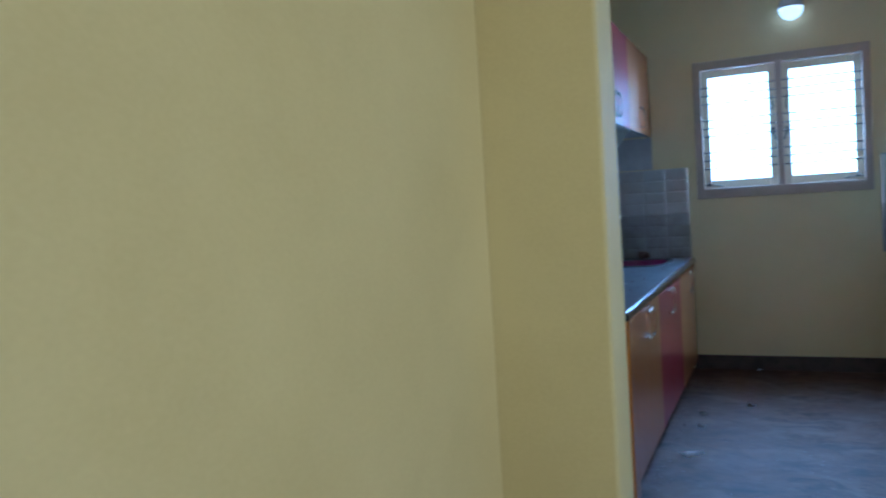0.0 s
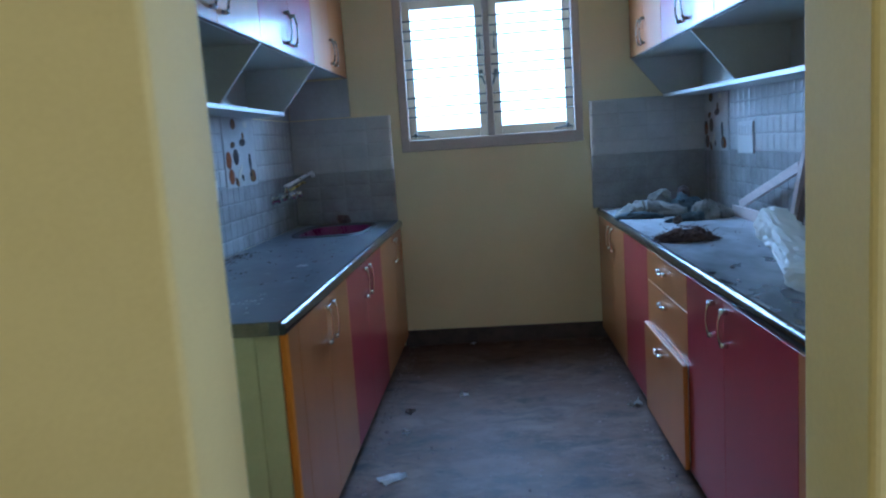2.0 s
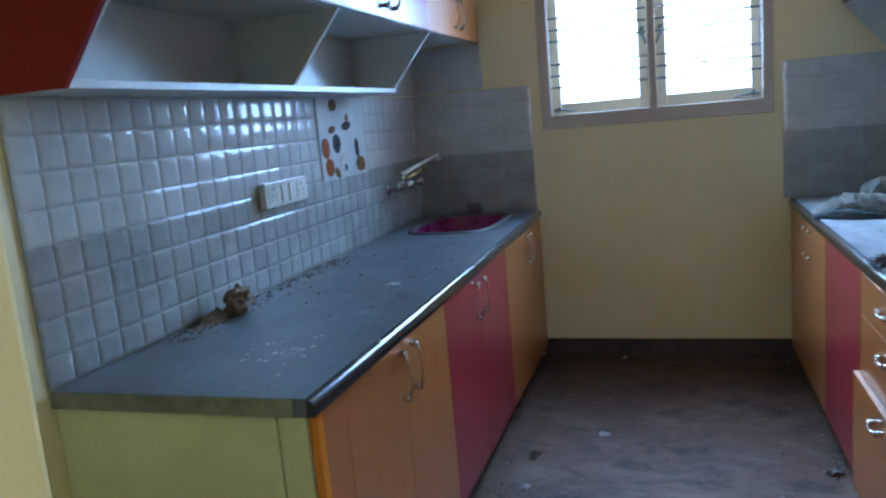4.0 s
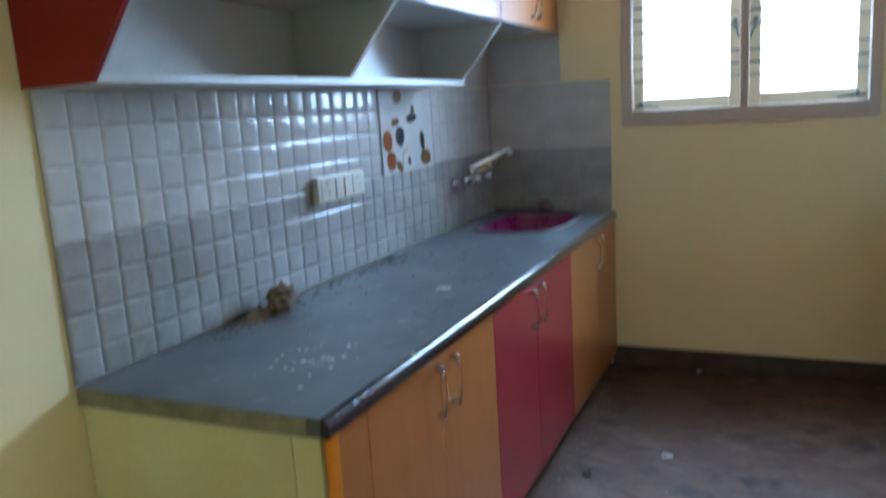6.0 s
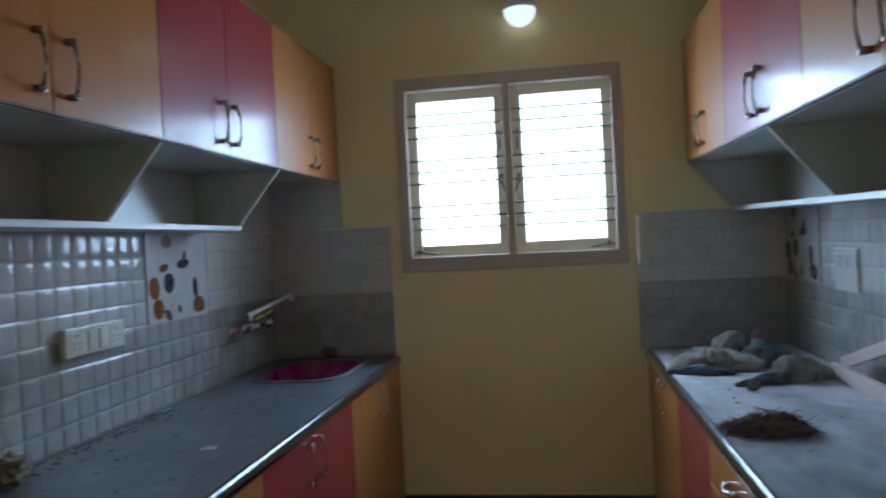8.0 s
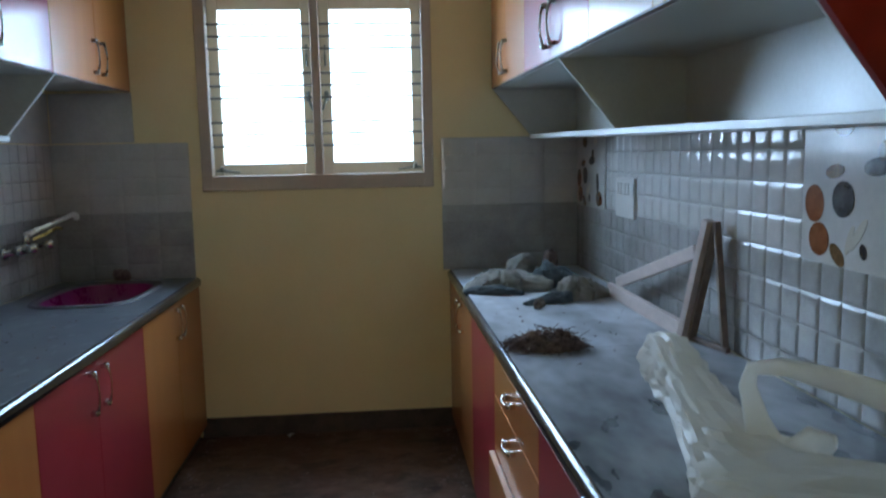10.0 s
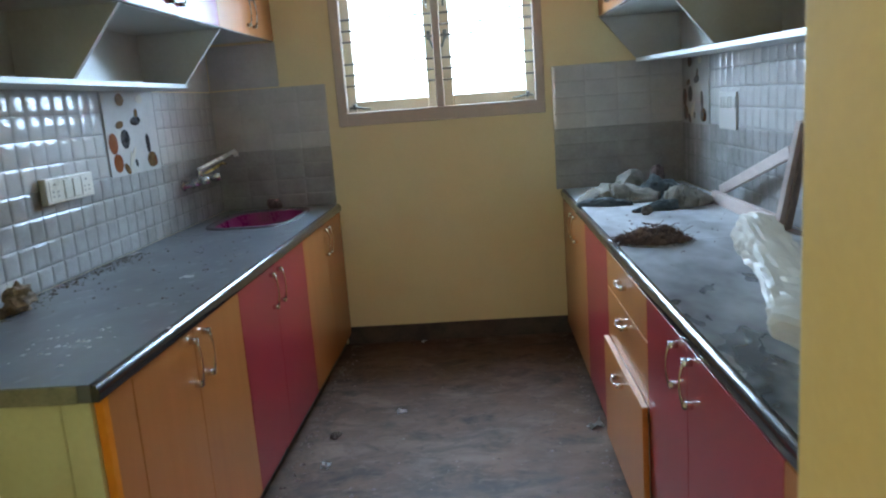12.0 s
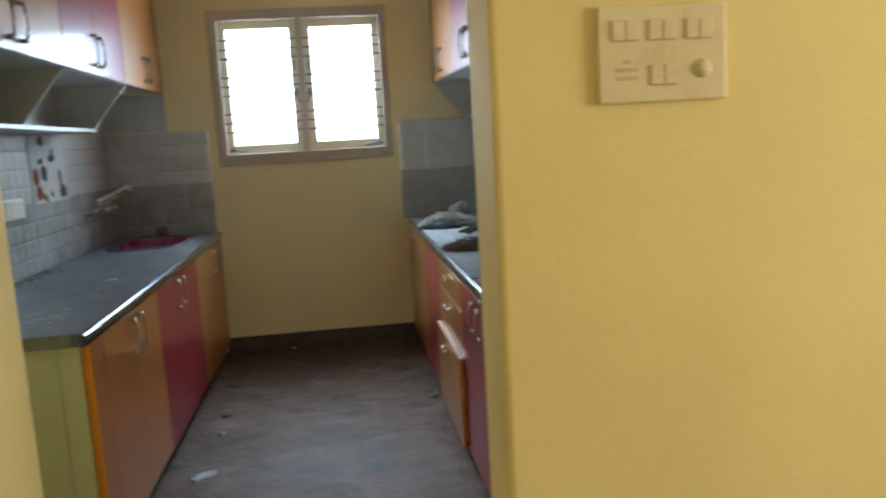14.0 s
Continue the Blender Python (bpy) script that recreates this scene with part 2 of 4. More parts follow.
def part(name, bm, mat, parent, label="", smooth=False):
    """One mesh, given in world coordinates, as a part of a thing or of a part."""
    o = ORIGIN[parent.name]
    bmesh.ops.translate(bm, verts=bm.verts, vec=-o)
    ob = new(name, mesh_of(name, bm, mat, smooth))
    ob.parent = parent
    ORIGIN[ob.name] = o
    return tagged(ob, label)


def solid(name, bm, mat, label, category, group="", kind="", at=(0, 0, 0), smooth=False):
    """One mesh, given in world coordinates, as a thing of its own with its origin at the given place."""
    bmesh.ops.translate(bm, verts=bm.verts, vec=-Vector(at))
    ob = new(name, mesh_of(name, bm, mat, smooth))
    ob.location = at
    ORIGIN[ob.name] = Vector(at)
    return tagged(ob, label, category, group, kind)


def box(x0, x1, y0, y1, z0, z1, bevel=0.0, seg=1, bm=None):
    own = bmesh.new()
    bmesh.ops.create_cube(own, size=1, matrix=Matrix.LocRotScale(((x0 + x1) / 2, (y0 + y1) / 2, (z0 + z1) / 2), None, (abs(x1 - x0), abs(y1 - y0), abs(z1 - z0))))
    if bevel:
        bmesh.ops.bevel(own, geom=own.edges[:], offset=bevel, segments=seg, affect="EDGES", profile=0.5)
    if bm is None:
        return own
    join(bm, own)
    return bm


def join(bm, other):
    me = bpy.data.meshes.new("tmp")
    other.to_mesh(me)
    other.free()
    bm.from_mesh(me)
    bpy.data.meshes.remove(me)


def tube(pts, r, seg=8, bm=None, flat=1.0):
    """A bent bar through the points; r may be a list of radii."""
    bm = bm or bmesh.new()
    pts = [Vector(p) for p in pts]
    rings = []
    up = Vector((0, 0, 1))
    for i, p in enumerate(pts):
        d = (pts[min(i + 1, len(pts) - 1)] - pts[max(i - 1, 0)]).normalized()
        a = d.cross(up)
        if a.length < 0.05:
            a = d.cross(Vector((0, 1, 0)))
        a.normalize()
        b = d.cross(a).normalized()
        rr = r[i] if isinstance(r, (list, tuple)) else r
        rings.append([bm.verts.new(p + (a * math.cos(t) + b * math.sin(t) * flat) * rr) for t in [2 * math.pi * k / seg for k in range(seg)]])
    for r0, r1 in zip(rings, rings[1:]):
        for k in range(seg):
            bm.faces.new((r0[k], r0[(k + 1) % seg], r1[(k + 1) % seg], r1[k]))
    bm.faces.new(list(reversed(rings[0])))
    bm.faces.new(rings[-1])
    bmesh.ops.recalc_face_normals(bm, faces=bm.faces)
    return bm


def prism(poly, m, depth):
    """A polygon (u, v) given thickness along n, in the frame m."""
    bm = bmesh.new()
    f = [bm.verts.new((u, v, 0)) for u, v in poly]
    b = [bm.verts.new((u, v, depth)) for u, v in poly]
    bm.faces.new(list(reversed(f)))
    bm.faces.new(b)
    for i in range(len(poly)):
        j = (i + 1) % len(poly)
        bm.faces.new((f[i], f[j], b[j], b[i]))
    bmesh.ops.transform(bm, matrix=m, verts=bm.verts)
    bmesh.ops.recalc_face_normals(bm, faces=bm.faces)
    return bm


def wall_frame(px, py, side):
    """A frame whose first axis runs to a viewer's right along the wall, the second up, the third out of the wall."""
    ang = {"west": 90, "east": -90, "north": 0}[side]
    return Matrix.Translation((px, py, 0)) @ pose(0, 0, 0, 0, 0, ang) @ pose(0, 0, 0, 90, 0, 0)


def ubox(m, u0, u1, v0, v1, n0, n1, bevel=0.0, seg=1):
    bm = box(u0, u1, v0, v1, n0, n1, bevel, seg)
    bmesh.ops.transform(bm, matrix=m, verts=bm.verts)
    if m.determinant() < 0:
        bmesh.ops.reverse_faces(bm, faces=bm.faces)
    return bm


# ---- the setting ----
XW, XE, YN = -0.69, 1.98, 8.434       # tiled faces of the west, east and north walls
YD0, YD1 = 4.43, 4.66                 # the wall with the doorway
DX0, DX1 = 0.145, 1.12                 # the doorway
CEILING = 3.0
TOP = 0.86                            # worktop

solid("floor", box(-1.2, 4.1, -0.6, 8.8, -0.12, 0.0), FLOOR, "dusty grey-brown stone floor", "floor", kind="structure")
solid("ceiling", box(-1.2, 4.1, -0.6, 8.8, CEILING, CEILING + 0.12), CEIL, "plain white ceiling", "ceiling", kind="structure")
solid("wall_west", box(XW - 0.25, XW - 0.008, YD1 + 0.092, YN + 0.2, 0, CEILING), KITCHEN_PAINT, "cream yellow painted kitchen wall", "wall", kind="structure")
solid("wall_east", box(XE + 0.008, XE + 0.25, YD1, YN + 0.2, 0, CEILING), KITCHEN_PAINT, "cream yellow painted kitchen wall", "wall", kind="structure")

WX0, WX1, WZ0, WZ1 = 0.045, 1.215, 1.315, 2.325
bm = bmesh.new()
for a in ((XW - 0.008, WX0, 0, CEILING), (WX1, XE + 0.008, 0, CEILING), (WX0, WX1, 0, WZ0), (WX0, WX1, WZ1, CEILING)):
    box(a[0], a[1], YN + 0.008, YN + 0.22, a[2], a[3], bm=bm)
solid("wall_north", bm, KITCHEN_PAINT, "cream yellow painted wall with a window opening", "wall", kind="structure")

# wall with the doorway: piers with softly rounded plaster corners, and the lintel
bm = bmesh.new()
box(-0.95, DX0, YD0 + 0.09, YD1 + 0.09, 0, CEILING, 0.012, 3, bm)
box(DX1, 4.0, YD0, YD1, 0, CEILING, 0.012, 3, bm)
box(DX0 - 0.01, DX1 + 0.01, YD0 + 0.003, YD1 - 0.003, 2.55, CEILING, bm=bm)
solid("wall_south", bm, PAINT, "yellow painted wall with a plain doorway opening", "wall", kind="structure")

solid("wall_hall_west", box(-0.48, -0.22, -0.4, YD0 + 0.088, 0, CEILING), PAINT, "yellow painted wall of the hall", "wall", kind="structure")
# unseen wall; its opening is made up to let the south fill in
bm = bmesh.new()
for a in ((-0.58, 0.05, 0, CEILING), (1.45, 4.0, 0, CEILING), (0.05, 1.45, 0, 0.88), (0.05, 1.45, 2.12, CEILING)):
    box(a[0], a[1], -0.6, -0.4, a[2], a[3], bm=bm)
solid("wall_hall_south", bm, PAINT, "yellow painted wall of the hall, out of view, with an assumed window opening", "wall", kind="structure")
bm = bmesh.new()
box(3.75, 3.97, -0.4, 2.5, 0, CEILING, bm=bm)
box(3.75, 3.97, 3.9, YD0, 0, CEILING, bm=bm)
box(3.75, 3.97, 2.5, 3.9, 0, 0.88, bm=bm)
box(3.75, 3.97, 2.5, 3.9, 2.12, CEILING, bm=bm)
solid("wall_hall_east", bm, PAINT, "yellow painted wall of the hall, out of view, with an assumed window opening", "wall", kind="structure")
solid("baseboard", box(-0.03, 1.33, YN - 0.006, YN + 0.006, 0, 0.105, 0.002), SKIRT, "dark stone skirting along the end wall", "skirting", kind="structure")

# ---- the window ----
win = thing("window_1", (0.63, YN, WZ0), "two-leaf casement window with iron bars, bright daylight outside", "window", kind="structure")
bm = bmesh.new()
fy0, fy1 = YN - 0.008, YN + 0.10
box(0.040, 0.096, fy0, fy1, 1.300, 2.330, 0.004, 1, bm)
box(1.168, 1.220, fy0, fy1, 1.300, 2.330, 0.004, 1, bm)
box(0.086, 1.178, fy0 + 0.001, fy1 + 0.002, 2.262, 2.329, 0.004, 1, bm)
box(0.086, 1.178, fy0 + 0.001, fy1 + 0.002, 1.301, 1.378, 0.004, 1, bm)
box(0.610, 0.654, fy0 + 0.002, fy1 + 0.001, 1.370, 2.270, 0.004, 1, bm)
part("window_frame", bm, FRAME, win, "mauve-brown painted wooden frame")
for x0, x1, g0, g1, s in ((0.094, 0.612, 0.146, 0.560, 1), (0.652, 1.170, 0.706, 1.118, -1)):
    bm = bmesh.new()
    y0, y1 = YN + 0.052, YN + 0.088
    box(x0, g0, y0, y1, 1.374, 2.266, 0.004, 1, bm)
    box(g1, x1, y0, y1, 1.374, 2.266, 0.004, 1, bm)
    box(g0, g1, y0 + 0.001, y1, 1.374, 1.438, 0.004, 1, bm)
    box(g0, g1, y0 + 0.001, y1, 2.208, 2.266, 0.004, 1, bm)
    leaf = part("casement", bm, SASH, win, "cream painted casement leaf")
    p = part("pane", box(g0 - 0.004, g1 + 0.004, YN + 0.068, YN + 0.072, 1.434, 2.212), GLASS, leaf, "frosted glass pane")
    p.visible_shadow = False
    hx = 0.586 if s > 0 else 0.680
    yb = YN + 0.052
    part("pull_handle", tube([(hx, yb, 2.03), (hx, yb - 0.016, 2.028), (hx, yb - 0.02, 1.98), (hx, yb - 0.016, 1.932), (hx, yb, 1.93)], 0.0055, 8), BLACK, leaf, "small dark pull handle", True)
    bm = tube([(hx, yb - 0.006, 1.785), (hx, yb - 0.01, 1.765), (hx + 0.022 * s, yb - 0.014, 1.705)], 0.006, 8)
    box(hx - 0.011, hx + 0.011, yb - 0.005, yb, 1.75, 1.80, 0.002, 1, bm)
    part("latch", bm, BLACK, leaf, "small dark latch")
    sx = 0.135 if s > 0 else 1.128
    bm = tube([(sx - 0.03 * s, yb - 0.004, 1.402), (sx, yb - 0.014, 1.407), (sx + 0.05 * s, yb - 0.02, 1.398), (sx + 0.09 * s, yb - 0.02, 1.393)], [0.006, 0.007, 0.005, 0.004], 8)
    tube([(sx, yb - 0.004, 1.398), (sx, yb - 0.016, 1.418), (sx, yb - 0.018, 1.424)], [0.010, 0.011, 0.008], 8, bm)
    part("stay", bm, BLACK, leaf, "dark iron stay hook")
for x0, x1 in ((0.088, 0.618), (0.646, 1.176)):
    for k in range(11):
        if k in (3, 7):
            continue
        z = 2.135 - 0.061 * k
        part("bar", tube([(x0, YN + 0.03, z), (x1, YN + 0.03, z)], 0.0056, 8), IRON, win, smooth=True)

# ---- kitchen cabinets ----


def handle(m, u, v0, v1, parent, mat, label, across=False):
    """A bowed D handle with square feet."""
    bm = bmesh.new()
    pts = []
    for k in range(9):
        t = k / 8
        pts.append((t, 0.018 + 0.011 * math.sin(math.pi * t) ** 0.7))
    mid, half = (v0 + v1) / 2, (v1 - v0) / 2
    path = [Vector((u, v0 + (v1 - v0) * t, n)) if not across else Vector((u - half + 2 * half * t, mid, n)) for t, n in pts]
    tube(path, [0.006, 0.005, 0.0038, 0.0032, 0.003, 0.0032, 0.0038, 0.005, 0.006], 8, bm, 1.0)
    for e in (path[0], path[-1]):
        box(e.x - 0.0095, e.x + 0.0095, e.y - 0.008, e.y + 0.008, 0.0, 0.024, 0.0025, 2, bm)
    bmesh.ops.transform(bm, matrix=m, verts=bm.verts)
    return part("handle", bm, mat, parent, label, True)


def base_cabinet(m, u0, u1, mat, word, split=None, handles=(), drawers=(), top=0.814, hv=(0.655, 0.785)):
    """A floor unit: carcass, plinth, and doors or drawers; m: frame on the plane of the door fronts."""
    at = m @ Vector(((u0 + u1) / 2, 0, -0.3))
    kind = "drawer unit" if drawers else "cupboard"
    c = thing("drawer_unit" if drawers else "base_cabinet", at, f"{word} laminate {kind} under the granite worktop", "cabinet", "floor cabinets")
    e = 0.0015
    part("body", ubox(m, u0 + e, u1 - e, 0.07, top, -0.56, -0.019), WHITE, c)
    part("plinth", ubox(m, u0 + e, u1 - e, 0.0, 0.069, -0.5, -0.035), SKIRT, c, "dark recessed plinth")
    if drawers:
        for k, (v0, v1, proud) in enumerate(drawers):
            d = part("drawer", ubox(m, u0 + e, u1 - e, v0 + 0.002, v1 - 0.002, -0.018 + proud, proud, 0.0015), mat, c)
            if proud:
                part("drawer_side", ubox(m, u0 + 0.02, u1 - 0.02, v0 + 0.03, v1 - 0.06, -0.3, -0.0185 + proud), WHITE, d)
                part("edge_band", ubox(m, u0 + e, u1 - e, v1 - 0.0019, v1 + 0.001, -0.018 + proud, proud), RAW_EDGE, d)
            handle(m @ Matrix.Translation((0, 0, proud)), (u0 + u1) / 2 - 0.01, v1 - 0.097, v1 - 0.013, d, CHROME, "chrome bow handle", True)
    else:
        edges = [u0, split, u1] if split else [u0, u1]
        for k in range(len(edges) - 1):
            d = part("door", ubox(m, edges[k] + e, edges[k + 1] - e, 0.07, 0.814, -0.018, 0.0, 0.0006), mat, c)
            if k < len(handles):
                handle(m, handles[k], hv[0], hv[1], d, CHROME, "chrome bow handle")
    return c


def wall_cabinet(m, u0, u1, mat, word, split, handles, end=None):
    """A wall unit with two doors; end: the side ('left' or 'right') that shows its orange edge band."""
    at = m @ Vector(((u0 + u1) / 2, 1.81, -0.2))
    c = thing("wall_cabinet", at, f"{word} laminate wall cupboard with two doors", "cabinet", "wall cabinets")
    e = 0.0015
    part("body", ubox(m, u0 + e, u1 - e, 1.8135, 2.42, -0.395, -0.019), WHITE, c)
    d0, d1 = u0, u1
    if end == "left":
        d0 += 0.045
        part("edge_band", ubox(m, u0 + e, d0 - 0.001, 1.800, 2.42, -0.018, 0.0, 0.001), ORANGE, c, "orange edge band")
    if end == "right":
        d1 -= 0.045
        part("edge_band", ubox(m, d1 + 0.001, u1 - e, 1.800, 2.42, -0.018, 0.0, 0.001), ORANGE, c, "orange edge band")
    edges = [d0, split, d1]
    for k in range(2):
        d = part("door", ubox(m, edges[k] + e, edges[k + 1] - e, 1.806, 2.418, -0.018, 0.0, 0.0015), mat, c)
        part("edge_band", ubox(m, edges[k] + e, edges[k + 1] - e, 1.802, 1.8055, -0.018, -0.001), BROWNWOOD, d)
        handle(m, handles[k], 1.850, 1.985, d, STEEL, "bronze-tinted bow handle")
    return c


XL, XR = -0.008, 1.293                   # door fronts of the floor units
mL = wall_frame(XL, 0, "west")           # u = y
SKEW = math.tan(radians(0.38))            # the east floor run opens towards the doorway
mR = Matrix.Translation((XR, YN, 0)) @ pose(0, 0, 0, 0, 0, 0.25) @ Matrix.Translation((-XR, -YN, 0)) @ wall_frame(XR, 0, "east")   # u = -y

base_cabinet(mL, 5.725, 6.532, YELLOW, "honey yellow", 6.115, (6.085, 6.185))
base_cabinet(mL, 6.532, 7.490, RED, "crimson red", 6.98, (6.92, 7.03))
base_cabinet(mL, 7.490, YN - 0.002, YELLOW, "honey yellow", 7.985, (7.955, 8.03), top=0.66)
base_cabinet(mR, -(YN - 0.002), -7.49, YELLOW, "honey yellow", -7.90, (-7.92, -7.80), hv=(0.67, 0.79))
base_cabinet(mR, -7.49, -6.885, RED, "crimson red", None, ())
base_cabinet(mR, -6.885, -6.18, YELLOW, "honey yellow", drawers=((0.07, 0.475, 0.020), (0.475, 0.675, 0.0), (0.675, 0.814, 0.0)))
base_cabinet(mR, -6.18, -5.17, RED, "crimson red", -5.745, (-5.83, -5.70), hv=(0.684, 0.787))
base_cabinet(mR, -5.17, -4.68, YELLOW, "honey yellow", None, (-5.05,), hv=(0.690, 0.805))

# end of the west run: filler panel, gable edge and the plastered support
gab = thing("end_panel", (-0.05, 5.65, 0), "orange-edged end panel and filler beside the cupboards", "panel")
part("filler", ubox(mL, 5.605, 5.7235, 0.0, 0.818, -0.018, 0.0, 0.001), YELLOW, gab)
part("edge_band", ubox(mL, 5.578, 5.6035, 0.0, 0.818, -0.018, 0.002, 0.001), ORANGE, gab, "bright orange edge")
part("gable", box(-0.095, -0.028, 5.566, 5.603, 0, 0.818, 0.001), PLASTER, gab, "cream painted board edge")
solid("counter_support", box(XW - 0.006, -0.098, 5.569, 5.70, 0, 0.818, 0.004), PLASTER, "pale yellow plastered counter support wall", "support", at=(-0.4, 5.63, 0))

mLU = wall_frame(-0.285, 0, "west")
# the east run hangs slightly out of level
PIV = Matrix.Translation((-YN, 1.79, 0))
mRU = wall_frame(1.53, 0, "east") @ Matrix.Translation((0, -0.008, 0)) @ PIV @ pose(0, 0, 0, 0, 0, -0.85) @ PIV.inverted()
Y0U = 5.55
wall_cabinet(mLU, Y0U, 6.578, YELLOW, "honey yellow", 6.075, (6.015, 6.135), "left")
wall_cabinet(mLU, 6.578, 7.530, RED, "crimson red", 7.055, (6.985, 7.09))
wall_cabinet(mLU, 7.530, YN - 0.002, YELLOW, "honey yellow", 8.0, (7.955, 8.05))
wall_cabinet(mRU, -6.578, -Y0U, YELLOW, "honey yellow", -6.075, (-6.135, -6.015), "right")
wall_cabinet(mRU, -7.530, -6.578, RED, "crimson red", -7.055, (-7.09, -6.985))
wall_cabinet(mRU, -(YN - 0.002), -7.530, YELLOW, "honey yellow", -8.0, (-8.05, -7.955))


def open_shelf(m, wall_n, u0, u1, posts, red_at):
    """The open niche under the wall units: a shallow board, slanting cheeks, back panel, and a red gable up to the cabinet top."""
    at = m @ Vector(((u0 + u1) / 2, 1.55, wall_n))
    s = thing("open_shelf", at, "white laminate open shelf with slanted sides below the wall cupboards", "shelf")
    nf = -0.198
    part("board", ubox(m, u0, u1, 1.548, 1.568, wall_n, nf, 0.001), WHITE, s)
    part("back_panel", ubox(m, u0 + 0.02, u1 - 0.001, 1.569, 1.799, wall_n, wall_n + 0.008), WHITE, s)
    part("top_panel", ubox(m, u0 + 0.001, u1 - 0.001, 1.8005, 1.811, wall_n, -0.020), WHITE, s)
    for p in posts:
        poly = [(wall_n + 0.009, 1.569), (nf, 1.569), (-0.006, 1.80), (wall_n + 0.009, 1.80)]
        # local axes: n, v over the plane, thickness along u
        f = m @ Matrix(((0, 0, 1, p), (0, 1, 0, 0), (1, 0, 0, 0), (0, 0, 0, 1)))
        part("cheek", prism(poly, f, 0.018), WHITE, s)
    poly = [(wall_n, 1.548), (nf, 1.548), (0.0, 1.80), (0.0, 2.42), (wall_n, 2.42)]
    f = m @ Matrix(((0, 0, 1, red_at), (0, 1, 0, 0), (1, 0, 0, 0), (0, 0, 0, 1)))
    part("gable", prism(poly, f, 0.016), DARK_RED, s, "dark red laminate end panel")


open_shelf(mLU, XW + 0.285 + 0.002, Y0U, 7.57, (Y0U + 0.001, 6.57, 7.545), Y0U - 0.017)
open_shelf(mRU, -(XE - 1.53) + 0.002, -(YN - 0.002), -Y0U, (-(YN - 0.004), -6.98, -Y0U - 0.019), -Y0U + 0.001)

# ---- worktops ----


def splay(bm):
    """Lets the front of an east worktop follow the cupboards below while its back stays on the wall."""
    for v in bm.verts:
        v.co.x += SKEW * (YN - v.co.y) * (XE - v.co.x) / (XE - 1.283)
    return bm


def slab(name, x0, x1, y0, y1, front, mat, label, end=None, hole=None):
    """A stone worktop with a rounded front nosing; front: the side of the nosing (+1 at x1, -1 at x0); hole: (cx, cy, rx, ry)."""
    th = 0.042
    w = thing(name, ((x0 + x1) / 2, (y0 + y1) / 2, TOP - th), label, "worktop")
    r = th / 2
    a, b = (x0, x1 - r) if front > 0 else (x0 + r, x1)
    if hole is None:
        bm = box(a, b, y0, y1, TOP - th, TOP)
    else:
        bm = bmesh.new()
        cx, cy, rx, ry = hole
        n = 48
        ring = []
        for k in range(n):
            t = 2 * math.pi * k / n
            c, s_ = math.cos(t), math.sin(t)
            ex = (abs(c) ** 0.55) * (1 if c > 0 else -1) * rx
            ey = (abs(s_) ** 0.55) * (1 if s_ > 0 else -1) * ry
            ring.append((cx + ex, cy + ey, c, s_))
        out = []
        for _, _, c, s_ in ring:
            k = min((((b if c > 0 else a) - cx) / c) if abs(c) > 1e-6 else 1e9, (((y1 if s_ > 0 else y0) - cy) / s_) if abs(s_) > 1e-6 else 1e9)
            out.append((cx + c * k, cy + s_ * k))
        for cor in ((a, y0), (a, y1), (b, y0), (b, y1)):
            i = min(range(n), key=lambda q: (out[q][0] - cor[0]) ** 2 + (out[q][1] - cor[1]) ** 2)
            out[i] = cor
        vi = [bm.verts.new((p[0], p[1], TOP)) for p in ring]
        vo = [bm.verts.new((p[0], p[1], TOP)) for p in out]
        wi = [bm.verts.new((p[0], p[1], TOP - th)) for p in ring]
        wo = [bm.verts.new((p[0], p[1], TOP - th)) for p in out]
        for k in range(n):
            j = (k + 1) % n
            bm.faces.new((vi[k], vo[k], vo[j], vi[j]))
            bm.faces.new((wi[k], wi[j], wo[j], wo[k]))
            bm.faces.new((vi[k], vi[j], wi[j], wi[k]))
            bm.faces.new((vo[k], wo[k], wo[j], vo[j]))
        bmesh.ops.recalc_face_normals(bm, faces=bm.faces)
    part("stone", bm if front > 0 else splay(bm), mat, w)
    nb = bmesh.new()
    xc = b if front > 0 else a
    pr = [(xc + front * r * math.sin(math.pi * k / 24), TOP - r + r * math.cos(math.pi * k / 24)) for k in range(13)]
    pr += [(xc + front * r, TOP - th + 0.006), (xc + front * (r - 0.004), TOP - th), (xc + front * (r - 0.012), TOP - th), (xc, TOP - th)]
    v0 = [nb.verts.new((p[0], y0, p[1])) for p in pr]
    v1 = [nb.verts.new((p[0], y1, p[1])) for p in pr]
    for k in range(16):
        nb.faces.new((v0[k], v0[k + 1], v1[k + 1], v1[k]))
    nb.faces.new([nb.verts.new(v.co) for v in v0])
    nb.faces.new([nb.verts.new(v.co) for v in reversed(v1)])
    bmesh.ops.recalc_face_normals(nb, faces=nb.faces)
    part("nosing", nb if front > 0 else splay(nb), NOSE, w, "rounded polished stone edge", True)
    if end:
        part("cut_edge", box(x0, (b if front > 0 else x1) - 0.03, end - 0.004, end - 0.0005, TOP - th, TOP - 0.002), CUT, w, "rough pale cut edge")
    return w


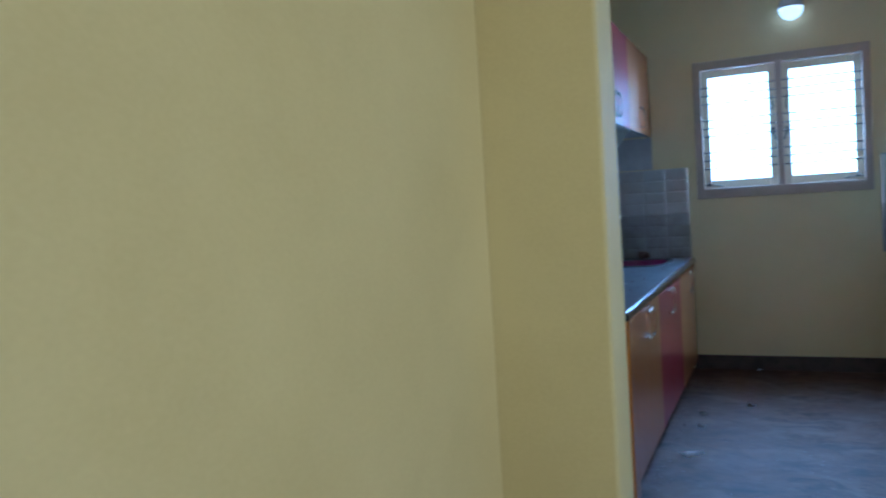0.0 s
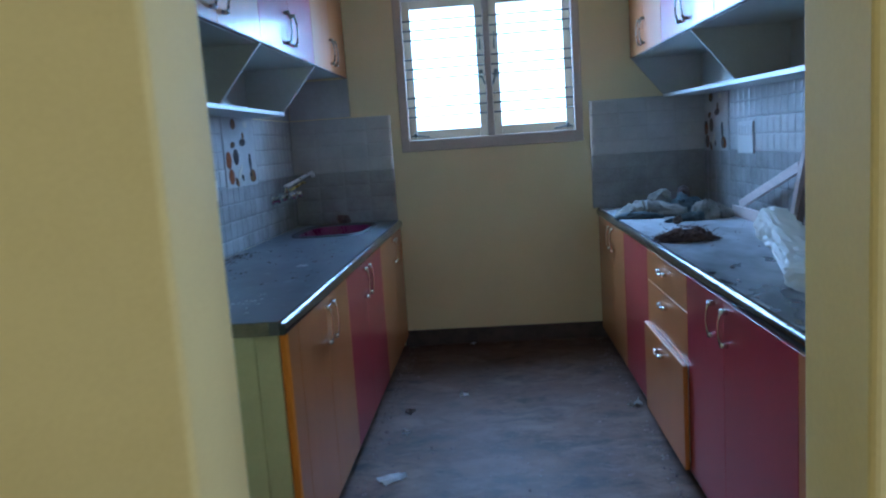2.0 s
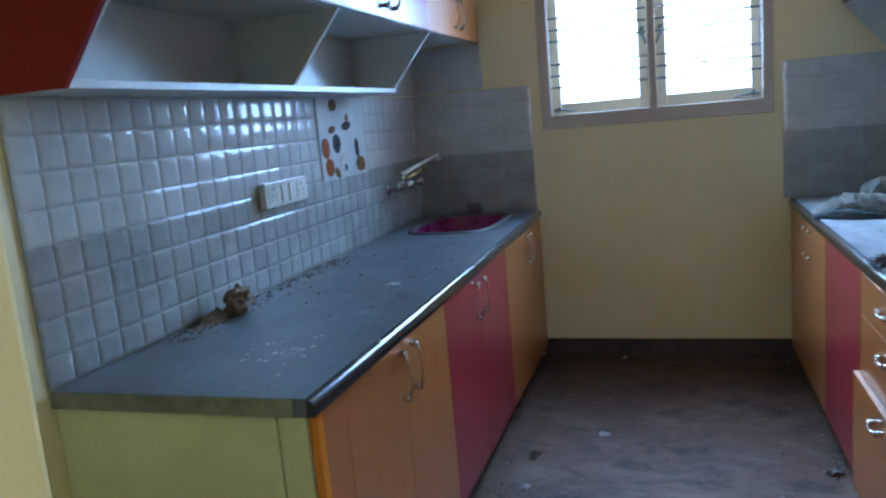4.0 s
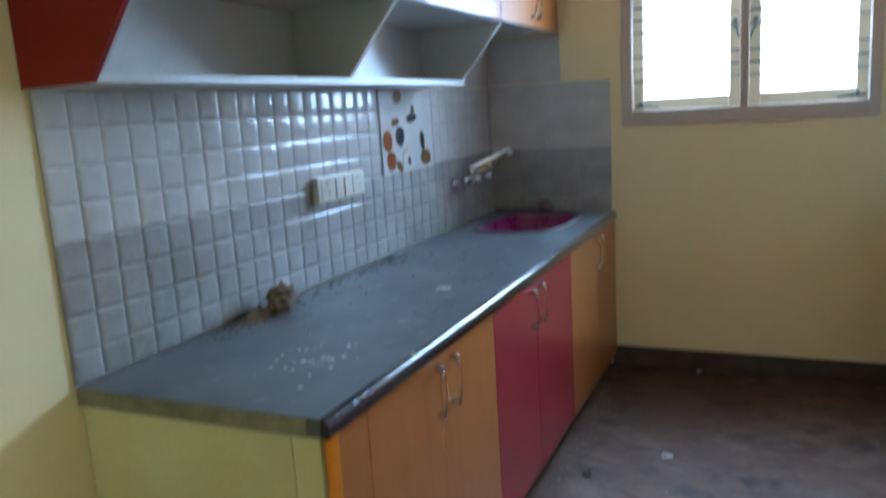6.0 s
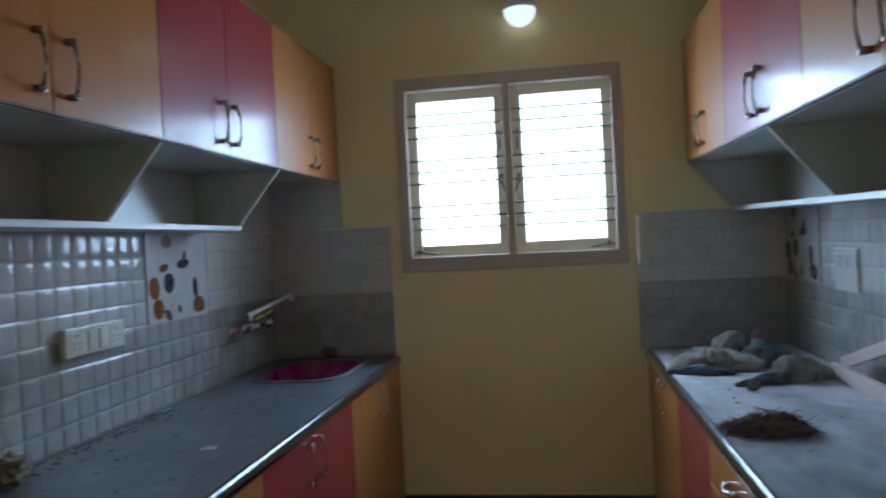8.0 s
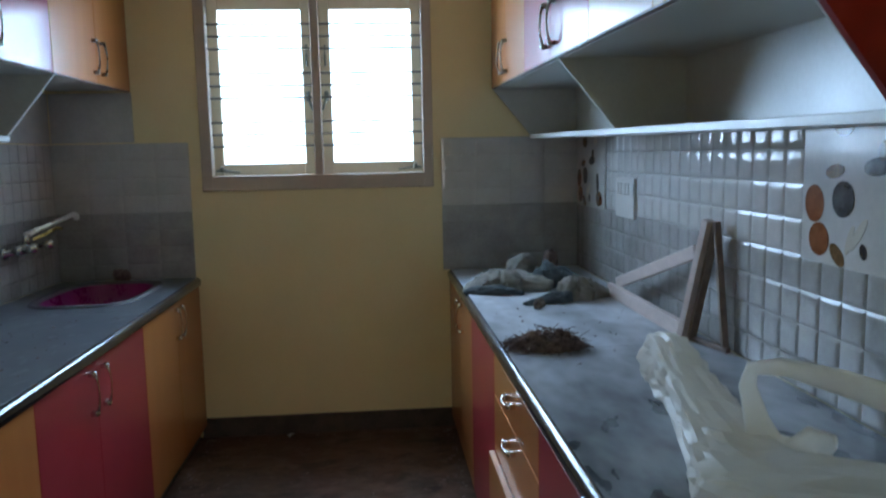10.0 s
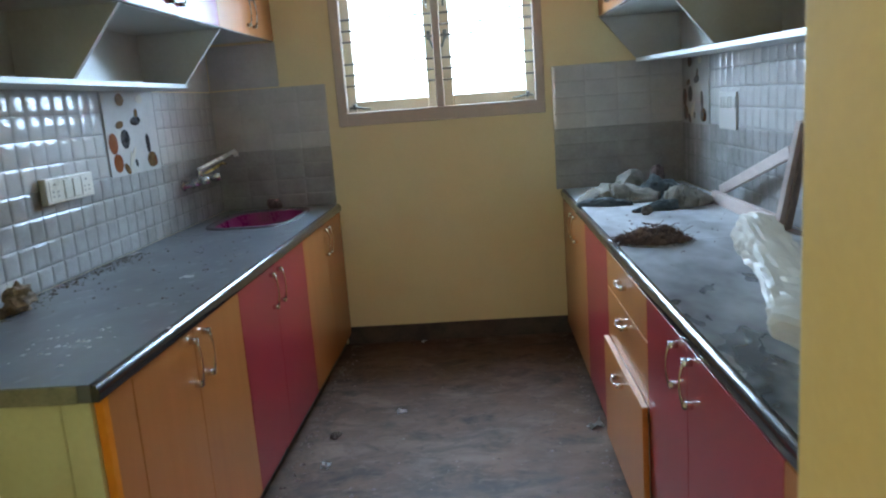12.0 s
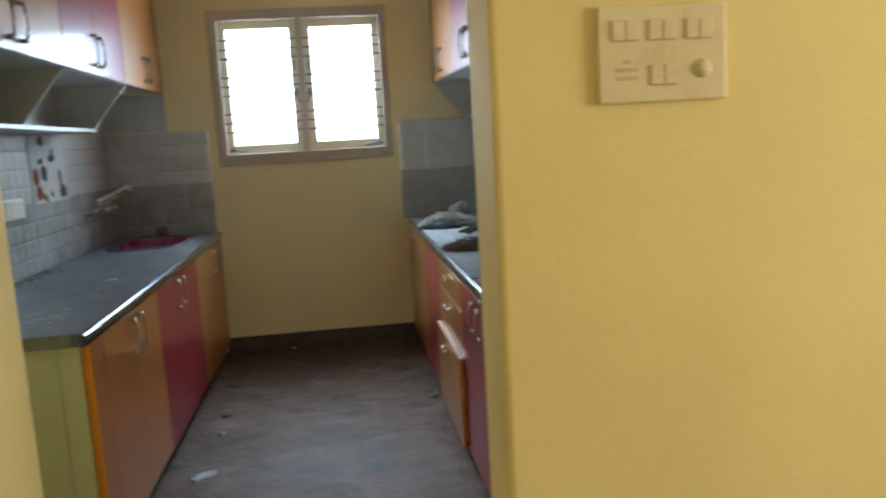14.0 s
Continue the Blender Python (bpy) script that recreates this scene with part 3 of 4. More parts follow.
slab("worktop", XW + 0.002, 0.003, 5.557, 7.578, 1, GRANITE, "dusty dark granite worktop with a rounded front edge", end=5.557)
SINK = (-0.355, 8.02, 0.205, 0.315)
slab("worktop", XW + 0.002, 0.003, 7.580, YN - 0.001, 1, GRANITE, "dusty granite worktop slab around the sink", hole=SINK)
slab("worktop", 1.283, XE - 0.002, 6.725, YN - 0.001, -1, GRANITE_R, "dusty granite worktop whitened with plaster dust and a painted-in window sheen")
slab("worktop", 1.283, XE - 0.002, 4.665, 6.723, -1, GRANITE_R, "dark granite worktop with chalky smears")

# the basin
sink = thing("sink", (SINK[0], SINK[1], TOP - 0.17), "magenta moulded sink set into the granite worktop", "sink")


def sup(cx, cy, rx, ry, z, n=40, p=0.55):
    r = []
    for k in range(n):
        t = 2 * math.pi * k / n
        c, s_ = math.cos(t), math.sin(t)
        r.append((cx + (abs(c) ** p) * (1 if c > 0 else -1) * rx, cy + (abs(s_) ** p) * (1 if s_ > 0 else -1) * ry, z))
    return r


def loft(rings, close_last=True, close_first=False):
    bm = bmesh.new()
    vs = [[bm.verts.new(p) for p in r] for r in rings]
    n = len(vs[0])
    for a, b in zip(vs, vs[1:]):
        for k in range(n):
            bm.faces.new((a[k], a[(k + 1) % n], b[(k + 1) % n], b[k]))
    if close_last:
        bm.faces.new(vs[-1])
    if close_first:
        bm.faces.new(list(reversed(vs[0])))
    bmesh.ops.recalc_face_normals(bm, faces=bm.faces)
    return bm


cx, cy, rx, ry = SINK
part("rim", loft([sup(cx, cy, rx + 0.03, ry + 0.03, TOP + 0.0005), sup(cx, cy, rx + 0.026, ry + 0.026, TOP + 0.008), sup(cx, cy, rx + 0.004, ry + 0.004, TOP + 0.009), sup(cx, cy, rx - 0.008, ry - 0.008, TOP - 0.004)], False), MAGENTA_RIM, sink, "dusty magenta rim", True)
part("basin", loft([sup(cx, cy, rx - 0.008, ry - 0.008, TOP - 0.004), sup(cx, cy, rx - 0.015, ry - 0.015, TOP - 0.06), sup(cx, cy, rx - 0.03, ry - 0.03, TOP - 0.14), sup(cx, cy, rx - 0.07, ry - 0.07, TOP - 0.165), sup(cx, cy, 0.03, 0.03, TOP - 0.17)]), MAGENTA, sink, "", True)

# ---- fittings and loose things ----


def lathe(profile, m, seg=24, cap=True):
    """A turned shape from (radius, height) pairs about the third axis of m."""
    rings = [[m @ Vector((r * math.cos(2 * math.pi * k / seg), r * math.sin(2 * math.pi * k / seg), h)) for k in range(seg)] for r, h in profile]
    return loft(rings, cap, cap)


def plank(p0, p1, width, thick, across, bevel=0.002):
    """A board from p0 to p1; across: the way its width runs."""
    p0, p1 = Vector(p0), Vector(p1)
    d = (p1 - p0).normalized()
    n = d.cross(Vector(across)).normalized()
    w = n.cross(d).normalized()
    m = Matrix((d, w, n)).transposed().to_4x4()
    m.translation = (p0 + p1) / 2
    bm = box(-(p1 - p0).length / 2, (p1 - p0).length / 2, -width / 2, width / 2, -thick / 2, thick / 2, bevel)
    bmesh.ops.transform(bm, matrix=m, verts=bm.verts)
    return bm


def lump(cx, cy, z0, rx, ry, h, seed, rough=0.35, freq=7.0, power=2.2, ring=44, steps=14, turn=0.0, uneven=0.25):
    """A low crumpled heap on a surface, with an uneven outline and folds."""
    bm = bmesh.new()
    off = Vector((seed * 3.7, seed * 1.9, seed))
    rows = []
    c, s_ = math.cos(radians(turn)), math.sin(radians(turn))
    for i in range(1, steps + 1):
        f = i / steps
        row = []
        for k in range(ring):
            t = 2 * math.pi * k / ring
            o = 1 + uneven * noise.noise(Vector((math.cos(t) * 1.7, math.sin(t) * 1.7, 0)) + off)
            x, y = rx * f * o * math.cos(t), ry * f * o * math.sin(t)
            p = Vector((cx + x * c - y * s_, cy + x * s_ + y * c, z0))
            fold = 1 - abs(noise.noise(Vector((p.x * freq, p.y * freq * 1.6, 0)) + off)) * 2
            small = noise.noise(Vector((p.x, p.y, 0)) * freq * 4 + off)
            z = h * (1 - f ** power) * (1 + rough * fold + rough * 0.35 * small)
            row.append(bm.verts.new((p.x, p.y, z0 + max(0.0015 if i < steps else 0.0, z))))
        rows.append(row)
    top = bm.verts.new((cx, cy, z0 + h * (1 + rough * 0.4)))
    for k in range(ring):
        bm.faces.new((top, rows[0][k], rows[0][(k + 1) % ring]))
    for a, b in zip(rows, rows[1:]):
        for k in range(ring):
            bm.faces.new((a[k], b[k], b[(k + 1) % ring], a[(k + 1) % ring]))
    bm.faces.new(list(reversed(rows[-1])))
    bmesh.ops.recalc_face_normals(bm, faces=bm.faces)
    return bm


def stone(cx, cy, z0, sx, sy, sz, seed, freq=9.0, amount=0.3, sub=3):
    bm = bmesh.new()
    bmesh.ops.create_icosphere(bm, subdivisions=sub, radius=1)
    off = Vector((seed * 2.3, seed, seed * 0.7))
    for v in bm.verts:
        v.co *= 1 + amount * noise.noise(v.co * freq / 6 + off) + amount * 0.5 * noise.noise(v.co * freq / 2 + off)
        v.co = Vector((cx + v.co.x * sx, cy + v.co.y * sy, z0 + max(v.co.z * sz + sz * 0.85, 0)))
    return bm


# lamp above the window
lamp = thing("wall_lamp", (0.73, YN, 2.60), "white globe lamp, lit, on the end wall above the window", "lamp")
mw = Matrix.Translation((0.73, YN + 0.008, 2.68)) @ pose(0, 0, 0, 90, 0, 0)
part("base", lathe([(0.045, 0.0), (0.045, 0.012), (0.036, 0.02), (0.020, 0.028), (0.018, 0.06)], mw), PLASTIC, lamp, "", True)
ml = Matrix.Translation((0.73, YN - 0.085, 2.612))
part("globe", lathe([(0.012, 0.094), (0.035, 0.088), (0.058, 0.072), (0.074, 0.046), (0.081, 0.022), (0.083, 0.004)], ml, 32), OPAL, lamp, "pale grey upper shell", True)
part("diffuser", lathe([(0.082, 0.003), (0.080, -0.018), (0.070, -0.042), (0.050, -0.064), (0.025, -0.077), (0.006, -0.080)], ml, 32), LIT, lamp, "bright glowing lower half", True)
solid("wall_hook", tube([(0.62, YN + 0.006, 2.80), (0.62, YN - 0.03, 2.80), (0.62, YN - 0.04, 2.79), (0.62, YN - 0.036, 2.775)], 0.007, 8), IRON, "small dark hook fixed high on the end wall", "hook", at=(0.62, YN, 2.8))

# mixer tap on the west wall
tap = thing("tap", (XW, 7.93, 1.07), "chrome wall-mounted kitchen mixer tap above the sink", "tap")
for y in (7.865, 7.995):
    part("elbow", tube([(XW + 0.001, y, 1.075), (XW + 0.012, y, 1.075), (XW + 0.013, y, 1.075), (XW + 0.06, y, 1.085)], [0.03, 0.026, 0.014, 0.015], 14), CHROME, tap, "", True)
bm = tube([(XW + 0.07, 7.83, 1.09), (XW + 0.07, 7.85, 1.09), (XW + 0.07, 8.01, 1.09), (XW + 0.07, 8.03, 1.09)], [0.016, 0.024, 0.024, 0.016], 14)
tube([(XW + 0.07, 7.93, 1.09), (XW + 0.07, 7.93, 1.135), (XW + 0.07, 7.93, 1.15)], [0.018, 0.016, 0.013], 14, bm)
part("valve_body", bm, CHROME, tap, "", True)
for y in (7.85, 8.015):
    part("knob", tube([(XW + 0.08, y, 1.09), (XW + 0.11, y, 1.095), (XW + 0.112, y, 1.095), (XW + 0.145, y + 0.004, 1.10), (XW + 0.15, y + 0.004, 1.10)], [0.012, 0.012, 0.022, 0.019, 0.010], 12), CHROME, tap, "", True)
part("spout", tube([(XW + 0.07, 7.93, 1.148), (XW + 0.085, 7.955, 1.158), (XW + 0.155, 8.215, 1.212), (XW + 0.164, 8.243, 1.216), (XW + 0.166, 8.252, 1.208), (XW + 0.167, 8.254, 1.188)], [0.013, 0.012, 0.011, 0.013, 0.014, 0.014], 12), SATIN, tap, "", True)
part("lever", tube([(XW + 0.095, 7.95, 1.128), (XW + 0.115, 8.02, 1.142), (XW + 0.135, 8.10, 1.165), (XW + 0.142, 8.13, 1.158)], [0.007, 0.008, 0.007, 0.008], 12), BRASS, tap, "yellowed brass tail of the spout", True)


def plate(name, m, u0, u1, v0, v1, thick, label, insets, mat=None, line=None):
    """A wiring plate on a wall, with its switches and sockets; insets: (kind, u, v, width, height)."""
    p = thing(name, m @ Vector(((u0 + u1) / 2, (v0 + v1) / 2, 0)), label, "switch plate")
    mat, line = mat or PLASTIC, line or SHADE
    part("plate", ubox(m, u0, u1, v0, v1, 0.0004, thick, 0.004, 2), mat, p)
    for kind, u, v, w, h in insets:
        if kind == "switch":
            s = part("switch", ubox(m, u - w / 2, u + w / 2, v - h / 2, v + h / 2, thick, thick + 0.004, 0.0012), mat, p)
            part("rocker_line", ubox(m, u - w / 2, u + w / 2, v - h / 2 - 0.0025, v - h / 2 - 0.0002, thick + 0.0002, thick + 0.0012), line, s)
        elif kind == "socket":
            s = part("socket", ubox(m, u - w / 2, u + w / 2, v - h / 2, v + h / 2, thick, thick + 0.002, 0.0008), PLASTIC, p)
            for du, dv, r in ((0, 0.3, 0.006), (-0.22, -0.05, 0.0045), (0.22, -0.05, 0.0045), (-0.22, -0.28, 0.0045), (0.22, -0.28, 0.0045)):
                part("hole", ubox(m, u + du * w - r, u + du * w + r, v + dv * h - r * 0.7, v + dv * h + r * 0.7, thick + 0.002, thick + 0.0026), PLASTIC_D, s)
        elif kind == "regulator":
            r = lathe([(w / 2, 0.0), (w / 2, 0.003), (w * 0.32, 0.005), (w * 0.3, 0.009), (w * 0.12, 0.0095)], m @ Matrix.Translation((u, v, thick)), 20)
            part("dial", r, mat, p, "round fan regulator dial", True)
        elif kind == "bars":
            for du, dv, l in ((0, 0.34, 0.3), (-0.22, 0.08, 0.34), (0.22, 0.08, 0.34), (-0.2, -0.2, 0.36), (0.2, -0.2, 0.36)):
                part("slot", ubox(m, u + du * w - l * w / 2, u + du * w + l * w / 2, v + dv * h - 0.0035, v + dv * h + 0.0035, thick, thick + 0.001), line, p)
    return p


mW = wall_frame(XW, 0, "west")
mE = wall_frame(XE, 0, "east")
mH = wall_frame(0, YD0, "north")
plate("socket_plate", Matrix.Translation((0.004, 0, 0)) @ mW, 6.600, 6.925, 1.148, 1.240, 0.026, "ivory plate with two sockets and two switches on the tiles",
      (("socket", 6.655, 1.194, 0.07, 0.072), ("switch", 6.735, 1.194, 0.042, 0.066), ("switch", 6.795, 1.194, 0.042, 0.066), ("socket", 6.87, 1.194, 0.07, 0.072)))
plate("socket_plate", mE, -7.73, -7.485, 1.182, 1.352, 0.010, "dusty ivory switch plate on the tiles",
      tuple(("switch", -7.70 + 0.04 * k + 0.02 * (k // 2), 1.305, 0.03, 0.05) for k in range(5)) + (), DUSTY_PLASTIC)
plate("switch_plate", mH, 1.314, 1.560, 1.453, 1.626, 0.014, "ivory plastic switchboard beside the doorway",
      tuple(("switch", 1.352 + 0.066 * (k // 2) + 0.026 * (k % 2) + 0.004 * (k // 2), 1.582, 0.024, 0.036) for k in range(6)) +
      (("bars", 1.367, 1.508, 0.055, 0.055), ("switch", 1.424, 1.502, 0.024, 0.036), ("switch", 1.450, 1.502, 0.024, 0.036), ("regulator", 1.512, 1.510, 0.034, 0.034)), HALL_PLASTIC, HALL_LINE)

# folded timber trestle leaning on the east tiles
tri = thing("timber_bracket", (1.92, 7.0, TOP), "pale pink primed wooden frame leaning on the tiles", "wooden frame")
part("base_rail", plank((1.895, 7.56, TOP + 0.028), (1.900, 6.755, TOP + 0.028), 0.055, 0.022, (0, 0, 1)), PALEWOOD, tri)
part("upright", plank((1.895, 6.775, TOP + 0.006), (1.935, 6.685, 1.25), 0.034, 0.028, (1, 0.25, 0)), PALEWOOD, tri)
part("brace", plank((1.91, 7.50, TOP + 0.062), (1.925, 6.75, 1.145), 0.045, 0.018, (0, 0, 1)), PALEWOOD, tri)
part("rear_leg", plank((1.955, 6.60, TOP + 0.006), (1.945, 6.655, 1.248), 0.020, 0.016, (1, 0, 0)), BROWNWOOD, tri, "unpainted brown leg")
part("inner_leg", plank((1.912, 6.745, TOP + 0.012), (1.948, 6.662, 1.235), 0.024, 0.018, (1, 0, 0)), BROWNWOOD, tri, "unpainted brown leg")
part("foot_rail", plank((1.915, 6.755, TOP + 0.009), (1.958, 6.585, TOP + 0.009), 0.016, 0.018, (0, 0, 1)), BROWNWOOD, tri)

# rags and their bundle


def roll(pts, widths, heights, seed, folds=0.42, steps=40, n=36):
    """A rumpled length of cloth lying on the worktop, flat below."""
    pts = [Vector((p[0], p[1], 0)) for p in pts]
    rows = []
    bm = bmesh.new()
    for i in range(steps + 1):
        q = i / steps * (len(pts) - 1)
        k = min(int(q), len(pts) - 2)
        f = q - k
        p = pts[k].lerp(pts[k + 1], f)
        w = widths[k] + (widths[k + 1] - widths[k]) * f
        h = heights[k] + (heights[k + 1] - heights[k]) * f
        d = (pts[k + 1] - pts[k]).normalized()
        a = Vector((-d.y, d.x, 0))
        row = []
        for j in range(n):
            t = 2 * math.pi * j / n
            c, s_ = math.cos(t), math.sin(t)
            v = Vector((q * 0.75 + seed, c * 2.1 + q * 0.35, s_ * 2.1))
            g = 1 + folds * (1 - 3 * abs(noise.noise(v))) + folds * 0.5 * (1 - 3 * abs(noise.noise(v * 2.3)))
            s2 = max(s_, 0) ** 0.6
            o = p + a * (c * w * (1 + 0.5 * (g - 1))) + d * 0.012 * noise.noise(v * 1.3)
            row.append(bm.verts.new((o.x, o.y, TOP + 0.0005 + max(0.0, s2 * h * g))))
        rows.append(row)
    for r0, r1 in zip(rows, rows[1:]):
        for j in range(n):
            bm.faces.new((r0[j], r0[(j + 1) % n], r1[(j + 1) % n], r1[j]))
    bm.faces.new(rows[-1])
    bm.faces.new(list(reversed(rows[0])))
    bmesh.ops.recalc_face_normals(bm, faces=bm.faces)
    return bm


for pts, w, h, seed, mat, label in (
        (((1.30, 7.73), (1.37, 7.77), (1.46, 7.80), (1.57, 7.79), (1.69, 7.74)), (0.012, 0.065, 0.10, 0.09, 0.04), (0.008, 0.050, 0.062, 0.052, 0.028), 1.3, CLOTH, "crumpled pale grey rag on the dusty granite"),
        (((1.292, 7.72), (1.36, 7.70), (1.45, 7.67), (1.54, 7.635)), (0.015, 0.034, 0.036, 0.014), (0.01, 0.028, 0.028, 0.012), 4.7, CLOTH_B, "rolled dark blue-grey edge of a rag"),
        (((1.60, 7.84), (1.68, 7.86), (1.77, 7.82), (1.86, 7.74)), (0.03, 0.07, 0.06, 0.02), (0.04, 0.075, 0.06, 0.02), 8.1, CLOTH_B, "dark blue-grey rag heaped behind the pale one"),
        (((1.655, 7.45), (1.71, 7.50), (1.78, 7.53), (1.87, 7.55)), (0.02, 0.055, 0.06, 0.03), (0.02, 0.075, 0.06, 0.03), 6.2, CLOTH, "small crumpled grey rag beside the wooden frame"),
        (((1.505, 7.405), (1.56, 7.43), (1.63, 7.45), (1.70, 7.47)), (0.012, 0.022, 0.035, 0.03), (0.01, 0.016, 0.028, 0.035), 9.9, CLOTH_B, "flat dark tail of the small rag")):
    solid("rag", roll(pts, w, h, seed), mat, label, "rag", "rags on the worktop", at=(pts[1][0], pts[1][1], TOP), smooth=True)
solid("crumpled_packet", stone(1.60, 7.98, TOP, 0.075, 0.055, 0.072, 2.0, 7, 0.25), CLOTH, "crumpled greyish paper bundle behind the rags", "bundle", at=(1.6, 7.98, TOP))
solid("clay_lump", stone(1.76, 8.10, TOP, 0.04, 0.04, 0.075, 6.0, 7, 0.25), FIBRE, "dark brown lump against the corner tiles", "lump", at=(1.76, 8.1, TOP))

# dry fibre tuft
tuft = thing("fibre_tuft", (1.44, 6.74, TOP), "tangled dry brown fibre tuft on the worktop edge", "debris")
part("core", lump(1.44, 6.74, TOP, 0.118, 0.066, 0.029, 4.4, 1.1, 22, 2.4, 60, 18, -6, 0.5), FIBRE, tuft, "", True)
bm = bmesh.new()
for k in range(1000):
    a, f = random.uniform(0, 2 * math.pi), math.sqrt(random.random())
    p = Vector((1.44 + 0.124 * f * math.cos(a), 6.74 + 0.070 * f * math.sin(a), TOP + 0.004 + 0.032 * (1 - f ** 3) * (0.6 + abs(noise.noise(Vector((f * math.cos(a) * 3, f * math.sin(a) * 3, 4)))) * 1.8)))
    d = Vector((random.uniform(-1, 1), random.uniform(-1, 1), random.uniform(-0.3, 0.6))).normalized() * random.uniform(0.003, 0.007)
    pts = [p]
    for j in range(4):
        d = (d + Vector((random.uniform(-1, 1), random.uniform(-1, 1), random.uniform(-0.8, 0.5))) * 0.005)
        q = pts[-1] + d
        q.z = max(q.z, TOP + 0.002)
        pts.append(q)
    tube(pts, 0.0012, 3, bm)
tagged(part("loose_fibre", bm, FIBRE, tuft), kind="stuff")

# crumpled kraft paper and swept dirt on the west worktop
kraft = thing("crumpled_paper", (-0.60, 6.24, TOP), "crumpled brown paper ball against the tiles", "waste paper")
part("ball", stone(-0.605, 6.265, TOP, 0.044, 0.056, 0.046, 3.3, 16, 0.46), RUBBLE, kraft)
part("flap", lump(-0.64, 6.18, TOP, 0.028, 0.10, 0.022, 9.1, 0.8, 12, 1.2, 30, 10, 0, 0.5), RUBBLE, kraft)


def crumbs(name, n, region, z, size, mat, label, category, seed):
    """A scatter of small flat crumbs as one heap of stuff."""
    rnd = random.Random(seed)
    bm = bmesh.new()
    for _ in range(n):
        x, y = region(rnd)
        s = size * rnd.uniform(0.4, 1.6)
        k = 5
        t0 = rnd.uniform(0, 6)
        base = [bm.verts.new((x + s * rnd.uniform(0.5, 1) * math.cos(t0 + 2 * math.pi * i / k), y + s * rnd.uniform(0.5, 1) * math.sin(t0 + 2 * math.pi * i / k), z)) for i in range(k)]
        top = bm.verts.new((x + s * 0.2, y, z + s * rnd.uniform(0.25, 0.7)))
        for i in range(k):
            bm.faces.new((base[i], base[(i + 1) % k], top))
    return solid(name, bm, mat, label, category, kind="stuff")


crumbs("swept_dirt", 420, lambda r: (XW + 0.012 + abs(r.gauss(0, 0.045)), r.uniform(5.95, 7.2)), TOP, 0.006, DIRT, "brown swept dirt along the foot of the tiles", "dirt", 1)
crumbs("counter_crumbs", 70, lambda r: (r.uniform(-0.6, -0.08), r.uniform(6.2, 7.5)), TOP, 0.006, FIBRE, "dark crumbs on the dusty worktop", "dirt", 2)
crumbs("plaster_smears", 34, lambda r: (r.gauss(-0.22, 0.07), r.gauss(5.90, 0.07)), TOP, 0.007, PAPER, "white plaster specks scraped on the worktop end", "dirt", 6)
crumbs("counter_crumbs", 45, lambda r: (r.uniform(1.36, 1.9), r.uniform(6.3, 7.6)), TOP, 0.006, FIBRE, "dark crumbs on the chalky worktop", "dirt", 3)
crumbs("floor_litter", 300, lambda r: (0.0 + abs(r.gauss(0, 0.05)) if r.random() < 0.5 else (1.285 - abs(r.gauss(0, 0.04)) if r.random() < 0.6 else r.uniform(0.05, 1.25)), r.uniform(5.9, 8.35)), 0.0, 0.008, FIBRE, "dark crumbs and chips on the stone floor", "dirt", 4)
crumbs("floor_dust", 260, lambda r: (0.0 + abs(r.gauss(0, 0.03)) if r.random() < 0.45 else (1.285 - abs(r.gauss(0, 0.03)) if r.random() < 0.5 else r.uniform(0.0, 1.28)), r.uniform(5.6, 8.40) if r.random() < 0.6 else 8.40 - abs(r.gauss(0, 0.02))), 0.0, 0.006, DIRT, "grey dirt gathered along the plinths", "dirt", 5)


def scrap(x, y, z, s, turn, seed, mat, label, lift=0.012):
    rnd = random.Random(seed)
    bm = bmesh.new()
    n = 4
    g = [[bm.verts.new((s * (i / n - 0.5) * (1.3 + 0.3 * rnd.random()), s * (j / n - 0.5) + 0.2 * s * noise.noise(Vector((i, j, seed))), lift * abs(noise.noise(Vector((i * 0.6, j * 0.6, seed + 5)))) * 2 + 0.001)) for j in range(n + 1)] for i in range(n + 1)]
    for i in range(n):
        for j in range(n):
            bm.faces.new((g[i][j], g[i + 1][j], g[i + 1][j + 1], g[i][j + 1]))
    bmesh.ops.solidify(bm, geom=bm.faces[:], thickness=0.0012)
    lo = min(v.co.z for v in bm.verts)
    bmesh.ops.translate(bm, verts=bm.verts, vec=(0, 0, -lo))
    bmesh.ops.transform(bm, matrix=pose(x, y, z, 0, 0, turn), verts=bm.verts)
    return solid("paper_scrap", bm, mat, label, "waste paper", at=(x, y, z))


scrap(0.147, 6.352, 0, 0.075, 35, 1, PAPER, "torn white paper scrap on the stone floor")
scrap(0.150, 6.85, 0, 0.030, 80, 2, PAPER, "small pale chip on the stone floor")
scrap(0.405, 7.36, 0, 0.030, 10, 3, PAPER, "small pale chip on the stone floor")
scrap(0.43, 8.40, 0, 0.025, 50, 4, PAPER, "small pale chip beside the skirting")
scrap(1.262, 7.10, 0, 0.042, 20, 5, DUSTY_PLASTIC, "dusty plastic scrap beside the drawers", 0.03)
scrap(0.137, 7.12, 0, 0.04, 70, 6, DIRT, "brown scrap on the stone floor")
scrap(-0.215, 6.62, TOP, 0.035, 20, 7, PAPER, "white paper chip on the worktop", 0.006)
scrap(-0.655, 7.17, TOP, 0.04, 75, 8, PAPER, "white paper chip against the tiles", 0.006)
solid("scourer", stone(-0.375, 8.385, TOP, 0.045, 0.026, 0.034, 4.1, 9, 0.3), FIBRE, "dark brown scouring pad behind the sink", "scourer", at=(-0.375, 8.385, TOP))
